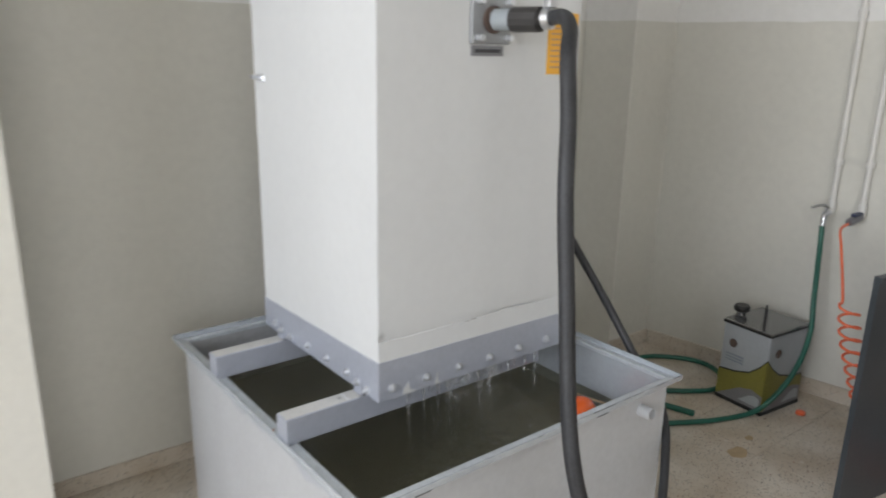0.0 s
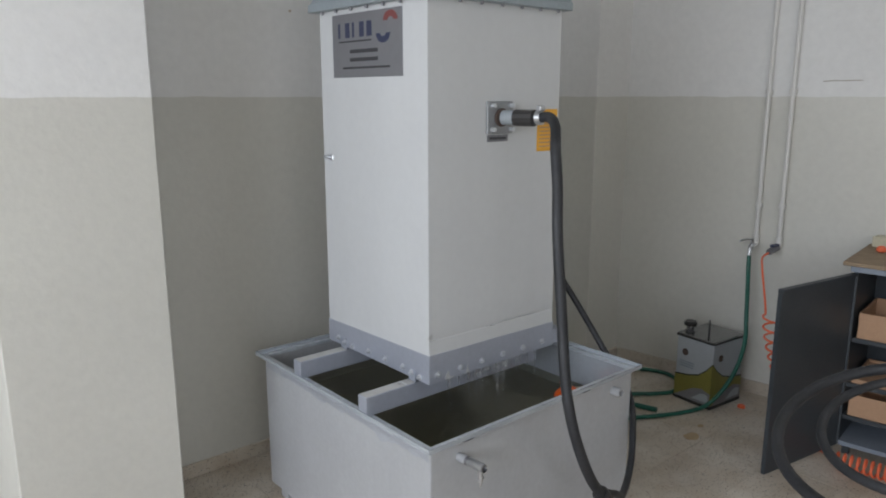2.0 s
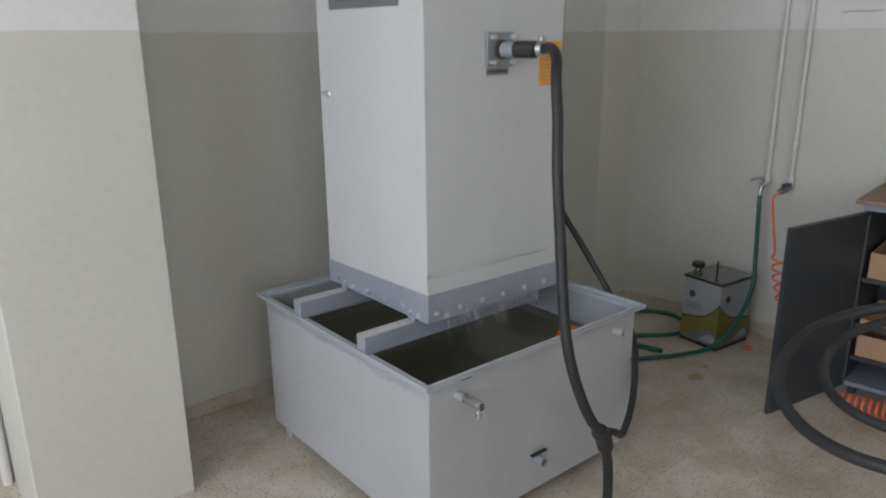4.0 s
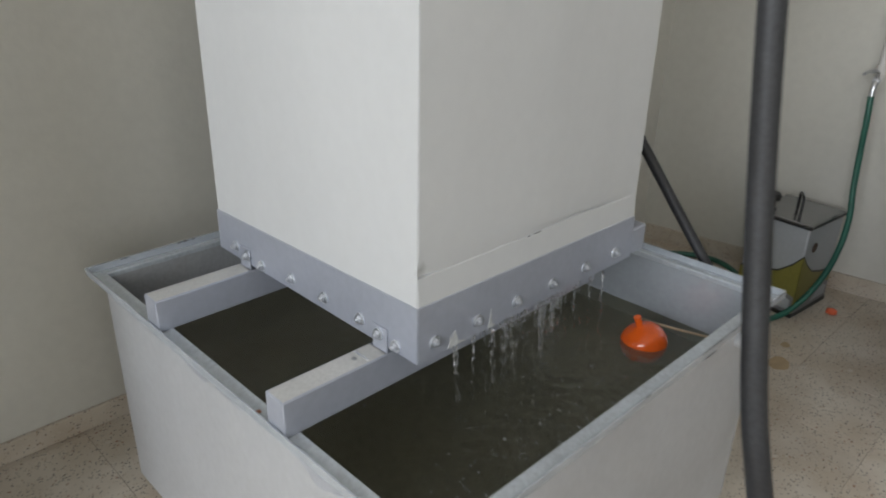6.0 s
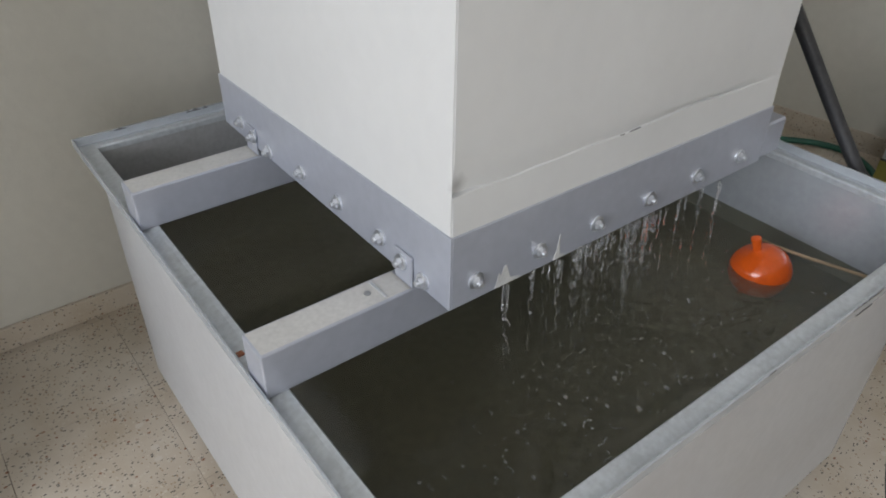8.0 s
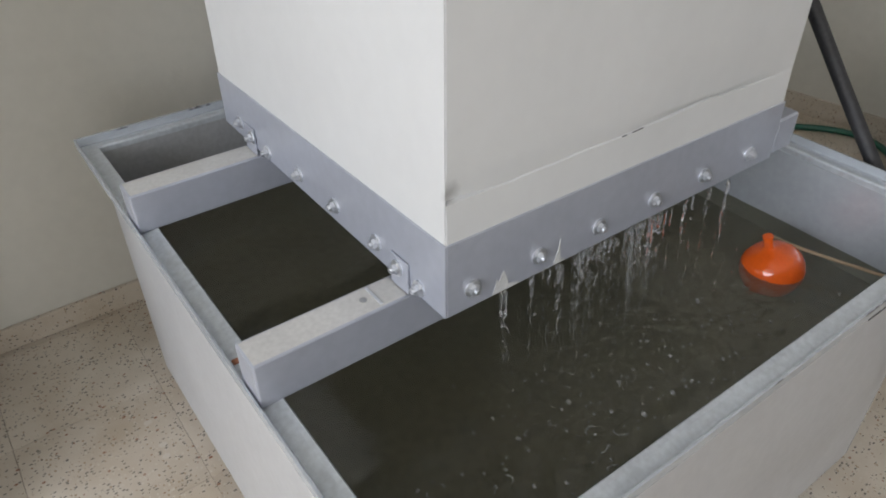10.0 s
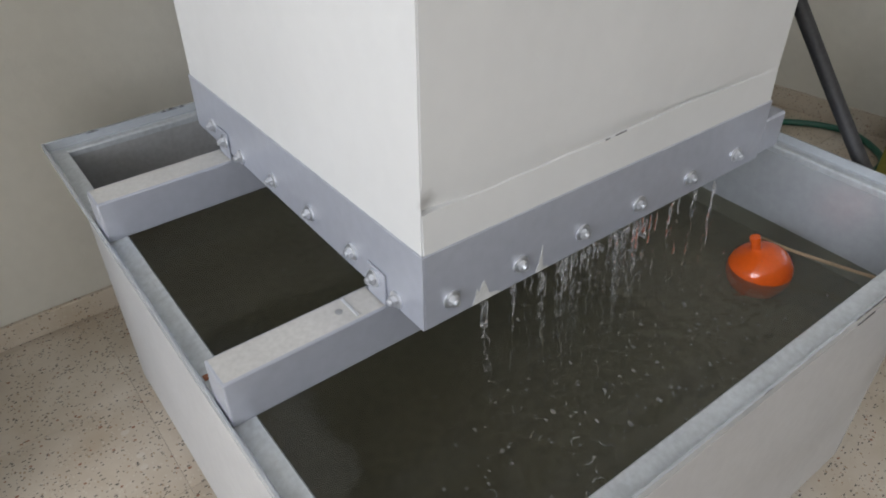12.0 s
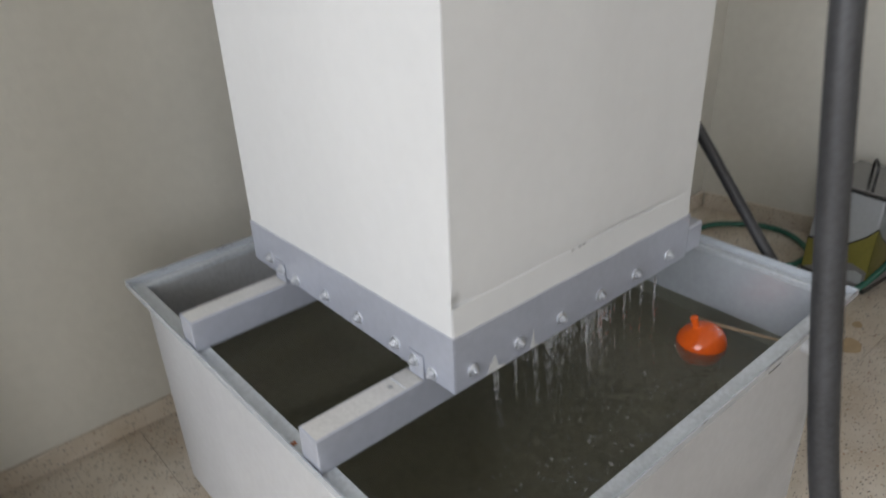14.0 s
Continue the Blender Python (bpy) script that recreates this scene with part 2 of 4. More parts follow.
WATER = bpy.data.materials.new("murky_water")
WATER.use_nodes = True
_n, _l = WATER.node_tree.nodes, WATER.node_tree.links
_b = _n["Principled BSDF"]
_b.inputs["Base Color"].default_value = (0.150, 0.148, 0.118, 1)
_b.inputs["Roughness"].default_value = 0.06
_b.inputs["IOR"].default_value = 1.6
_g = _n.new("ShaderNodeNewGeometry")
_w1, _bn = _n.new("ShaderNodeTexNoise"), _n.new("ShaderNodeBump")
_w1.inputs["Scale"].default_value, _w1.inputs["Detail"].default_value = 22, 3
_l.new(_g.outputs["Position"], _w1.inputs["Vector"])
_bn.inputs["Strength"].default_value, _bn.inputs["Distance"].default_value = 0.25, 0.01
_l.new(_w1.outputs["Fac"], _bn.inputs["Height"])
_l.new(_bn.outputs["Normal"], _b.inputs["Normal"])
# what lies just under the surface shows through the silt
_t, _m = _n.new("ShaderNodeBsdfTransparent"), _n.new("ShaderNodeMixShader")
_t.inputs["Color"].default_value = (0.80, 0.78, 0.62, 1)
_m.inputs["Fac"].default_value = 0.46
_l.new(_b.outputs["BSDF"], _m.inputs[1])
_l.new(_t.outputs["BSDF"], _m.inputs[2])
_l.new(_m.outputs["Shader"], _n["Material Output"].inputs["Surface"])
SILT = material("silt", (0.165, 0.162, 0.126), 0.9, var=0.3, scale=5)

CLEAR = bpy.data.materials.new("clear_water")
CLEAR.use_nodes = True
_b = CLEAR.node_tree.nodes["Principled BSDF"]
_b.inputs["Base Color"].default_value = (0.95, 0.96, 0.96, 1)
_b.inputs["Roughness"].default_value, _b.inputs["IOR"].default_value = 0.02, 1.33
_b.inputs["Transmission Weight"].default_value = 0.93
# whiter than clear water, so that bubbles also pass for ripple glints
FOAM = CLEAR.copy()
FOAM.name = "bubble_glint_film"
FOAM.node_tree.nodes["Principled BSDF"].inputs["Transmission Weight"].default_value = 0.78

# ---------------------------------------------------------------- mesh helpers
WORLD = {}


def thing(name, loc, label, category, group="", turn=0, kind=""):
    o = new(name)
    o.empty_display_size = 0.1
    o.matrix_basis = pose(*loc, 0, 0, turn)
    WORLD[o] = o.matrix_basis.copy()
    return tagged(o, label, category, group, kind)


def part(name, bm, mat, parent=None, label="", local=False, smooth=False):
    """Links a bmesh as one mesh object, under a thing or under a part. The bmesh is in world places unless local."""
    me = bpy.data.meshes.new(name)
    if parent is not None and not local:
        bm.transform(WORLD[parent].inverted())
    if smooth:
        for f in bm.faces:
            f.smooth = True
    bm.to_mesh(me)
    bm.free()
    me.materials.append(mat)
    o = new(name, me)
    if parent is not None:
        o.parent = parent
        WORLD[o] = WORLD[parent].copy()
    else:
        WORLD[o] = Matrix.Identity(4)
    if smooth:
        me.set_sharp_from_angle(angle=radians(38))
    return tagged(o, label)


def single(name, bm, mat, label, category, group="", smooth=False, kind=""):
    return tagged(part(name, bm, mat, None, smooth=smooth), label, category, group, kind)


def box(x0, y0, z0, x1, y1, z1, bevel=0.0, bm=None, seg=1):
    b = bmesh.new()
    r = bmesh.ops.create_cube(b, size=1)
    bmesh.ops.transform(b, verts=r["verts"], matrix=Matrix.Translation(((x0 + x1) / 2, (y0 + y1) / 2, (z0 + z1) / 2)) @ Matrix.Diagonal((x1 - x0, y1 - y0, z1 - z0, 1)))
    if bevel:
        bmesh.ops.bevel(b, geom=b.edges[:], offset=bevel, segments=seg, affect="EDGES", profile=0.5)
    return merged(bm, b)


def merged(bm, b):
    if bm is None:
        return b
    me = bpy.data.meshes.new("tmp")
    b.to_mesh(me)
    b.free()
    bm.from_mesh(me)
    bpy.data.meshes.remove(me)
    return bm


def rod(p, q, r, r2=None, n=20, bevel=0.0, bm=None):
    """A round bar from p to q."""
    b = bmesh.new()
    p, q = Vector(p), Vector(q)
    d = q - p
    bmesh.ops.create_cone(b, cap_ends=True, segments=n, radius1=r, radius2=r if r2 is None else r2, depth=d.length,
                          matrix=Matrix.Translation((p + q) / 2) @ d.to_track_quat("Z", "Y").to_matrix().to_4x4())
    if bevel:
        rims = [e for e in b.edges if any(len(f.verts) > 4 for f in e.link_faces)]
        bmesh.ops.bevel(b, geom=rims, offset=bevel, segments=2, affect="EDGES")
    return merged(bm, b)


def pipe(p, q, r, hole, n=20, bm=None):
    """An open pipe end: a ring of wall between the radii r and hole."""
    b = bmesh.new()
    p, q = Vector(p), Vector(q)
    m = (q - p).to_track_quat("Z", "Y").to_matrix()
    rings = []
    for c, rad in ((p, r), (q, r), (q, hole), (p, hole)):
        rings.append([b.verts.new(c + m @ Vector((rad * math.cos(2 * math.pi * i / n), rad * math.sin(2 * math.pi * i / n), 0))) for i in range(n)])
    for a, c in zip(rings, rings[1:]):
        for i in range(n):
            b.faces.new((a[i], a[(i + 1) % n], c[(i + 1) % n], c[i]))
    b.faces.new(rings[3][::-1])
    return merged(bm, b)


def lathe(profile, centre, n=32, axis=None):
    """A turned body: profile of (radius, height) about an axis through centre."""
    b = bmesh.new()
    m = Matrix.Translation(centre) @ (Vector(axis).to_track_quat("Z", "Y").to_matrix().to_4x4() if axis else Matrix.Identity(4))
    rings = [[b.verts.new(m @ Vector((r * math.cos(2 * math.pi * i / n), r * math.sin(2 * math.pi * i / n), h))) for i in range(n)] for r, h in profile]
    for a, c in zip(rings, rings[1:]):
        for i in range(n):
            b.faces.new((a[i], a[(i + 1) % n], c[(i + 1) % n], c[i]))
    b.faces.new(rings[0][::-1])
    b.faces.new(rings[-1])
    return b


def smooth_line(points, step=10):
    """A smooth line through the points."""
    p = [Vector(v) for v in points]
    p = [p[0] * 2 - p[1]] + p + [p[-1] * 2 - p[-2]]
    out = []
    for a, b, c, d in zip(p, p[1:], p[2:], p[3:]):
        for i in range(step):
            t = i / step
            out.append(0.5 * ((2 * b) + (c - a) * t + (2 * a - 5 * b + 4 * c - d) * t * t + (3 * b - a - 3 * c + d) * t ** 3))
    return out + [p[-2]]


def tube(points, r, n=14, bm=None, step=10):
    """A hose along a smooth line through the points."""
    line = smooth_line(points, step) if step > 1 else [Vector(v) for v in points]
    b = bmesh.new()
    up, rings = Vector((0, 0, 1)), []
    side = None
    for i, c in enumerate(line):
        t = (line[min(i + 1, len(line) - 1)] - line[max(i - 1, 0)]).normalized()
        if side is None:
            side = t.cross(up if abs(t.z) < 0.9 else Vector((1, 0, 0))).normalized()
        side = (side - t * side.dot(t)).normalized()
        other = t.cross(side)
        rings.append([b.verts.new(c + r * (math.cos(2 * math.pi * k / n) * side + math.sin(2 * math.pi * k / n) * other)) for k in range(n)])
    for a, c in zip(rings, rings[1:]):
        for k in range(n):
            b.faces.new((a[k], a[(k + 1) % n], c[(k + 1) % n], c[k]))
    b.faces.new(rings[0][::-1])
    b.faces.new(rings[-1])
    bmesh.ops.recalc_face_normals(b, faces=b.faces[:])
    return merged(bm, b)


def prism(outline, p, u, v, w):
    """The outline (pairs along u and v, from p) pushed along w."""
    b = bmesh.new()
    p, u, v, w = Vector(p), Vector(u), Vector(v), Vector(w)
    low = [b.verts.new(p + u * a + v * c) for a, c in outline]
    high = [b.verts.new(x.co + w) for x in low]
    b.faces.new(low)
    b.faces.new(high[::-1])
    k = len(low)
    for i in range(k):
        b.faces.new((low[i], high[i], high[(i + 1) % k], low[(i + 1) % k]))
    bmesh.ops.recalc_face_normals(b, faces=b.faces[:])
    return b


# ---------------------------------------------------------------- the room
TOP = 3.1
W0 = Vector((2.2, 0.842, 0))            # foot of the east wall at the pilaster
WD = Vector((0.14, -1.0, 0)).normalized()  # its run towards the south
WN = Vector((-1.0, -0.14, 0)).normalized()  # into the room


def east(s, out=0.0, z=0.0):
    """A place on the east wall: s metres along it, out into the room."""
    return W0 + WD * s + WN * out + Vector((0, 0, z))


def setting(name, bm, mat, label, smooth=False):
    return single(name, bm, mat, label, "wall" if "wall" in name or "pillar" in name else name.split("_")[0], smooth=smooth, kind="structure")


setting("wall_north", box(-4.6, 1.14, -0.1, 2.6, 1.34, TOP), WALL, "painted wall with beige dado below white")
setting("pillar_west", box(-1.088, 0.622, -0.1, -0.598, 1.14, TOP, 0.004), WALL, "square wall pillar with beige dado below white")
setting("pillar_east", box(1.905, 0.842, -0.1, 2.6, 1.14, TOP, 0.004), WALL, "corner wall pillar with beige dado below white")
setting("wall_east", prism([(0, 0), (0, 0.2), (5.6, 0.2), (5.6, 0)], W0 + Vector((0, 0, -0.1)), WD, -WN, Vector((0, 0, TOP + 0.1))), WALL, "painted wall with beige dado below white")
# west wall with its window opening
bm = box(-4.6, -4.4, -0.1, -4.4, -3.1, TOP)
box(-4.6, 0.5, -0.1, -4.4, 1.14, TOP, bm=bm)
box(-4.6, -3.1, -0.1, -4.4, 0.5, 1.2, bm=bm)
box(-4.6, -3.1, 2.9, -4.4, 0.5, TOP, bm=bm)
setting("wall_west", bm, WALL, "painted wall with a window opening")
bm = box(-4.6, -4.6, -0.1, -2.7, -4.4, TOP)
box(-1.0, -4.6, -0.1, 3.2, -4.4, TOP, bm=bm)
box(-2.7, -4.6, -0.1, -1.0, -4.4, 1.0, bm=bm)
box(-2.7, -4.6, 2.6, -1.0, -4.4, TOP, bm=bm)
setting("wall_south", bm, WALL, "painted wall with a window opening")
setting("ceiling", box(-4.6, -4.6, TOP, 3.2, 1.34, TOP + 0.15), PLASTER, "plain white plaster ceiling")


def window(name, a, b, fixed, along):
    """A two-light white window in an opening from a to b along one axis."""
    w = thing(name, (fixed, (a + b) / 2, 1.2) if along == "y" else ((a + b) / 2, fixed, 1.0), "white two-light window with clear glass", "window", kind="structure")
    z0, z1 = (1.2, 2.9) if along == "y" else (1.0, 2.6)

    def bar(p, q, za, zb):
        if along == "y":
            return box(fixed - 0.03, p, za, fixed + 0.03, q, zb, 0.004)
        return box(p, fixed - 0.03, za, q, fixed + 0.03, zb, 0.004)
    for p, q, za, zb in ((a, a + 0.06, z0, z1), (b - 0.06, b, z0, z1), ((a + b) / 2 - 0.04, (a + b) / 2 + 0.04, z0 + 0.06, z1 - 0.06), (a + 0.06, b - 0.06, z0, z0 + 0.06), (a + 0.06, b - 0.06, z1 - 0.06, z1)):
        part("window_frame", bar(p, q, za, zb), FRAMEW, w)
    return w


window("window_1", -3.1, 0.5, -4.5, "y")
window("window_2", -2.7, -1.0, -4.5, "x")

# skirting of cut terrazzo
bm = box(-0.598, 1.128, 0, 1.905, 1.14, 0.062, 0.002)
SK = [setting("baseboard", bm, TILE, "terrazzo skirting along the wall foot")]
setting("baseboard", box(-4.4, 1.128, 0, -1.088, 1.14, 0.062, 0.002), TILE, "terrazzo skirting along the wall foot")
setting("baseboard", box(1.893, 0.83, 0, 2.2, 0.842, 0.07, 0.002), TILE, "terrazzo skirting round the pillar")
setting("baseboard", prism([(0.02, 0), (0.02, 0.012), (5, 0.012), (5, 0)], W0, WD, WN, Vector((0, 0, 0.07))), TILE, "terrazzo skirting along the wall foot")

# ---------------------------------------------------------------- the scrubber tank
RX0, RX1, RY0, RY1, RZ = -0.208, 0.829, -0.2515, 0.825, 0.613   # outer edge of the rim
BX0, BX1, BY0, BY1 = -0.181, 0.802, -0.2245, 0.798               # outer faces of the body
LEDGE, FOOT = 0.594, 0.055
SH = 0.004
tank = thing("scrubber_tank", (0.316, 0.288, 0), "grey painted sheet-steel water tank with a galvanised rim", "tank")
part("side_panel", box(BX0, BY0, FOOT, BX0 + SH, BY1, LEDGE, 0.0015), TANKPAINT, tank)
part("side_panel", box(BX1 - SH, BY0, FOOT, BX1, BY1, LEDGE, 0.0015), GALV, tank)
part("front_panel", box(BX0 + SH, BY0, FOOT, BX1 - SH, BY0 + SH, LEDGE, 0.0015), TANKPAINT, tank)
part("back_panel", box(BX0 + SH, BY1 - SH, FOOT, BX1 - SH, BY1, LEDGE, 0.0015), SHADEDGALV, tank)
part("bottom_pan", box(BX0 + SH, BY0 + SH, FOOT, BX1 - SH, BY1 - SH, FOOT + SH), TANKPAINT, tank)
for x, y in ((BX0 + 0.02, BY0 + 0.04), (BX1 - 0.06, BY0 + 0.04), (BX0 + 0.02, BY1 - 0.09), (BX1 - 0.06, BY1 - 0.09)):
    part("foot", box(x, y, 0, x + 0.04, y + 0.05, FOOT, 0.003), TANKPAINT, tank)


def mitred(profile, side):
    """One side of a frame round the tank, cut at 45 degrees at its ends; profile of (outward, height)."""
    def corner(k, u):
        return ((BX0 - u, BY0 - u), (BX1 + u, BY0 - u), (BX1 + u, BY1 + u), (BX0 - u, BY1 + u))[k % 4]
    b = bmesh.new()
    e0 = [b.verts.new((*corner(side, u), z)) for u, z in profile]
    e1 = [b.verts.new((*corner(side + 1, u), z)) for u, z in profile]
    for i in range(len(profile)):
        k = (i + 1) % len(profile)
        b.faces.new((e0[i], e0[k], e1[k], e1[i]))
    bmesh.ops.recalc_face_normals(b, faces=b.faces[:])
    return b


RO = BX0 - RX0
UP = [(0.0006, 0.584), (RO, 0.5985), (RO, RZ), (RO - 0.003, RZ), (RO - 0.0042, LEDGE + 0.006), (RO - 0.009, LEDGE + 0.004), (0.0006, 0.589)]
FLAT = [(-0.0052, LEDGE - 0.004), (-0.0062, LEDGE + 0.006), (-0.0045, LEDGE + 0.0082), (0.002, LEDGE + 0.0078), (RO - 0.012, LEDGE + 0.0052), (RO - 0.0052, LEDGE + 0.0042), (RO - 0.0105, LEDGE + 0.0005), (-0.0042, LEDGE + 0.0005)]
for k in range(4):
    r = part("rim", mitred(UP, k), GALV, tank, "galvanised folded rim")
    part("ledge", mitred(FLAT, k), LEDGEM, r, "stained galvanised ledge")
# two short dark strips low on the front rim
for x in (-0.055, 0.50):
    part("dark_strip", box(x - 0.022, RY0 - 0.0008, 0.5955, x + 0.020, RY0 + 0.008, 0.5986, 0.0008), DARKSOCKET, tank)
# chipped paint along the front upstand and the far rim
rng = random.Random(5)
def sliver(w, h):
    """A ragged flake outline, w long and h high."""
    k = 6
    top = [(w * a / k, h * (0.35 + 0.65 * rng.random()) * math.sin(math.pi * (a + 0.4) / (k + 0.8))) for a in range(k + 1)]
    return [(0, 0)] + top + [(w, 0)]


for i in range(16):
    x = rng.uniform(0.0, 0.8) if i < 6 else rng.uniform(0.45, 0.8)
    part("paint_chip", prism(sliver(rng.uniform(0.008, 0.034), rng.uniform(0.001, 0.0028)), (x, RY0 - 0.0005, RZ - 0.0012), (1, 0, 0), (0, 0.55, 0.0), (0, 0, 0.0017)), STAIN, tank)
for x, w in ((-0.135, 0.022), (0.000, 0.010), (0.010, 0.020), (0.034, 0.010)):
    part("paint_chip", prism(sliver(w, 0.004), (x, RY1 - 0.0036, RZ - 0.0028), (1, 0, 0), (0, 0, 1), (0, 0.004, 0)), STAIN, tank)
part("rust_spot", box(-0.199, 0.150, LEDGE + 0.0045, -0.190, 0.160, LEDGE + 0.0072, 0.0012), RUSTSPOT, tank)

edge = [(RY0 + 0.036 + 0.02 * i, 0.553 + 0.016 * noise.noise((i * 0.45, 3.1, 0)) - 0.020 * math.exp(-((i - 11) / 2.2) ** 2) - 0.014 * math.exp(-((i - 30) / 2.0) ** 2)) for i in range(51)]
part("bare_strip", prism(edge + [(edge[-1][0], 0.583), (edge[0][0], 0.583)], (BX0 - 0.0008, 0, 0), (0, 1, 0), (0, 0, 1), (0.0012, 0, 0)), BARE, tank, "unpainted galvanised strip with a ragged edge")

# crossbeams that carry the column
for y in (0.067, 0.482):
    b = box(-0.2025, y, 0.6008, 0.590, y + 0.047, 0.665, 0.0024, seg=2)
    beam = part("crossbeam", b, SILVER, tank, "silver-painted square steel tube")
    part("bolt_tab", box(-0.0065, y - 0.002, 0.668, -0.0035, y + 0.034, 0.712, 0.001), SILVER, beam)
    # added film that paints the beam's top lighter than its sides
    part("lit_top_film", box(-0.1995, y + 0.003, 0.6647, -0.0045, y + 0.044, 0.6654, 0.0002), SCALE, beam, "thin pale film with top light put into its colour")
    if y > 0.3:
        continue
    part("drain_dimple", lathe([(0.0045, 0), (0.0045, 0.0012), (0.003, 0.0016)], (-0.052, y + 0.025, 0.6650), 14), DULL, beam)
    part("weld_line", box(-0.040, y + 0.006, 0.6650, -0.036, y + 0.042, 0.6664, 0.0005), ZINC, beam)
part("angle_iron", box(0.604, -0.002, 0.680, 0.656, 0.60, 0.737, 0.003), SILVER, tank, "silver-painted angle iron")

# bib tap and overflow stubs on the front panel
tap = part("tap", rod((-0.070, BY0 + 0.001, 0.537), (-0.070, -0.262, 0.540), 0.0130, bevel=0.002), TANKPAINT, tank, "satin chrome tap on a plastic nipple", smooth=True)
part("tap_ring", rod((-0.070, -0.260, 0.540), (-0.070, -0.268, 0.540), 0.0150, bevel=0.001), PLATE, tap, smooth=True)
b = rod((-0.070, -0.267, 0.540), (-0.070, -0.285, 0.541), 0.0135, bevel=0.002)
pipe((-0.070, -0.284, 0.541), (-0.071, -0.336, 0.543), 0.0140, 0.0110, bm=b)
rod((-0.071, -0.318, 0.540), (-0.072, -0.322, 0.512), 0.0085, bevel=0.002, bm=b)
rod((-0.072, -0.322, 0.513), (-0.072, -0.323, 0.497), 0.0105, 0.0085, bevel=0.002, bm=b)
part("tap_body", b, CHROME, tap, smooth=True)
part("tap_lever", box(-0.0740, -0.326, 0.480, -0.0700, -0.319, 0.499, 0.001), CHROME, tap)
stub = part("overflow_stub", pipe((0.690, BY0 + 0.001, 0.539), (0.690, -0.262, 0.541), 0.0165, 0.0135), TANKPAINT, tank, "short grey pipe stub", smooth=True)
drain = part("drain_stub", pipe((0.285, BY0 + 0.001, 0.178), (0.285, -0.266, 0.178), 0.017, 0.0135), GREYPVC, tank, "short pipe stub near the tank foot", smooth=True)
part("drain_cover", box(0.255, -0.240, 0.1955, 0.330, BY0 + 0.0005, 0.1995, 0.001), DARKSOCKET, tank)

# ---------------------------------------------------------------- water
WZ = 0.462
bm = bmesh.new()
N = 200
DROPS = ((0.12, -0.10), (0.20, -0.07), (0.27, -0.11), (0.33, -0.06), (0.40, -0.09), (0.24, -0.04), (0.05, -0.13))
xs = [BX0 + SH + 0.001 + (BX1 - BX0 - 2 * SH - 0.002) * i / N for i in range(N + 1)]
ys = [BY0 + SH + 0.001 + (BY1 - BY0 - 2 * SH - 0.002) * i / N for i in range(N + 1)]


def ripple(x, y):
    a = noise.noise((x * 9, y * 9, 0.3)) * 0.0016
    stir = math.exp(-((x - 0.24) / 0.30) ** 2 - ((y + 0.10) / 0.11) ** 2)
    rings = sum(math.exp(-(math.hypot(x - cx, y - cy) / 0.05) ** 2) * math.sin(math.hypot(x - cx, y - cy) * 420) for cx, cy in DROPS)
    return a + stir * noise.noise((x * 38, y * 38, 2.0)) * 0.0050 + rings * 0.0010


rows = [[bm.verts.new((x, y, WZ + ripple(x, y))) for x in xs] for y in ys]
for a, c in zip(rows, rows[1:]):
    for i in range(N):
        bm.faces.new((a[i], a[i + 1], c[i + 1], c[i]))
single("silt_cloud", box(xs[0], ys[0], WZ - 0.044, xs[-1], ys[-1], WZ - 0.034), SILT, "olive-brown silt clouding the tank water", "silt", kind="structure")
single("water", bm, WATER, "dark greenish-brown murky water in the tank", "water", smooth=True, kind="structure")

# water that drips from the lower edge of the column
rng = random.Random(11)
bm = bmesh.new()
for i in range(60):
    x0 = 0.05 + 0.50 * min(max(rng.gauss(0.50, 0.18), 0.05), 0.95)
    y0 = -0.002 - rng.random() * 0.010
    lean = rng.uniform(0.02, 0.12)
    full = rng.random() < 0.65
    for strand in range(rng.randint(1, 4) if full else 1):
        x, y = x0 + rng.gauss(0, 0.0035), y0 + rng.gauss(0, 0.002)
        z = 0.680 if full else rng.uniform(0.54, 0.66)
        r = rng.uniform(0.0008, 0.0019) if full else rng.uniform(0.0005, 0.0009)
        for k in range(rng.randint(2, 6)):
            ln = rng.uniform(0.006, 0.034) * (1.0 if k == 0 else 0.55)
            if z - ln < WZ:
                break
            pts = [(x + rng.gauss(0, 0.0011), y - lean * (0.68 - h), h) for h in (z, z - ln * 0.3, z - ln * 0.6, z - ln)]
            tube(pts, r * rng.uniform(0.55, 1.0), 6, bm, 2)
            if rng.random() < 0.5:
                bmesh.ops.create_icosphere(bm, subdivisions=1, radius=r * rng.uniform(0.8, 1.5), matrix=Matrix.Translation(pts[-1]) @ Matrix.Diagonal((1, 1, rng.uniform(1.2, 3.0), 1)))
            z -= ln + rng.uniform(0.003, 0.034)
            r *= rng.uniform(0.55, 0.9)
for i in range(130):
    x, z = 0.28 + rng.gauss(0, 0.12), WZ + abs(rng.gauss(0, 0.05)) + 0.004
    y = -0.05 + rng.gauss(0, 0.035)
    r = rng.uniform(0.0005, 0.0014)
    bmesh.ops.create_icosphere(bm, subdivisions=1, radius=r, matrix=Matrix.Translation((x, y, z)) @ Matrix.Diagonal((1, 1, rng.uniform(1.0, 3.5), 1)))
single("falling_water", bm, CLEAR, "thin strings of clear water falling from the column", "water drips", smooth=True, kind="stuff")
# bubbles and splashes; many are added as the bright glints of ripples
bm = bmesh.new()
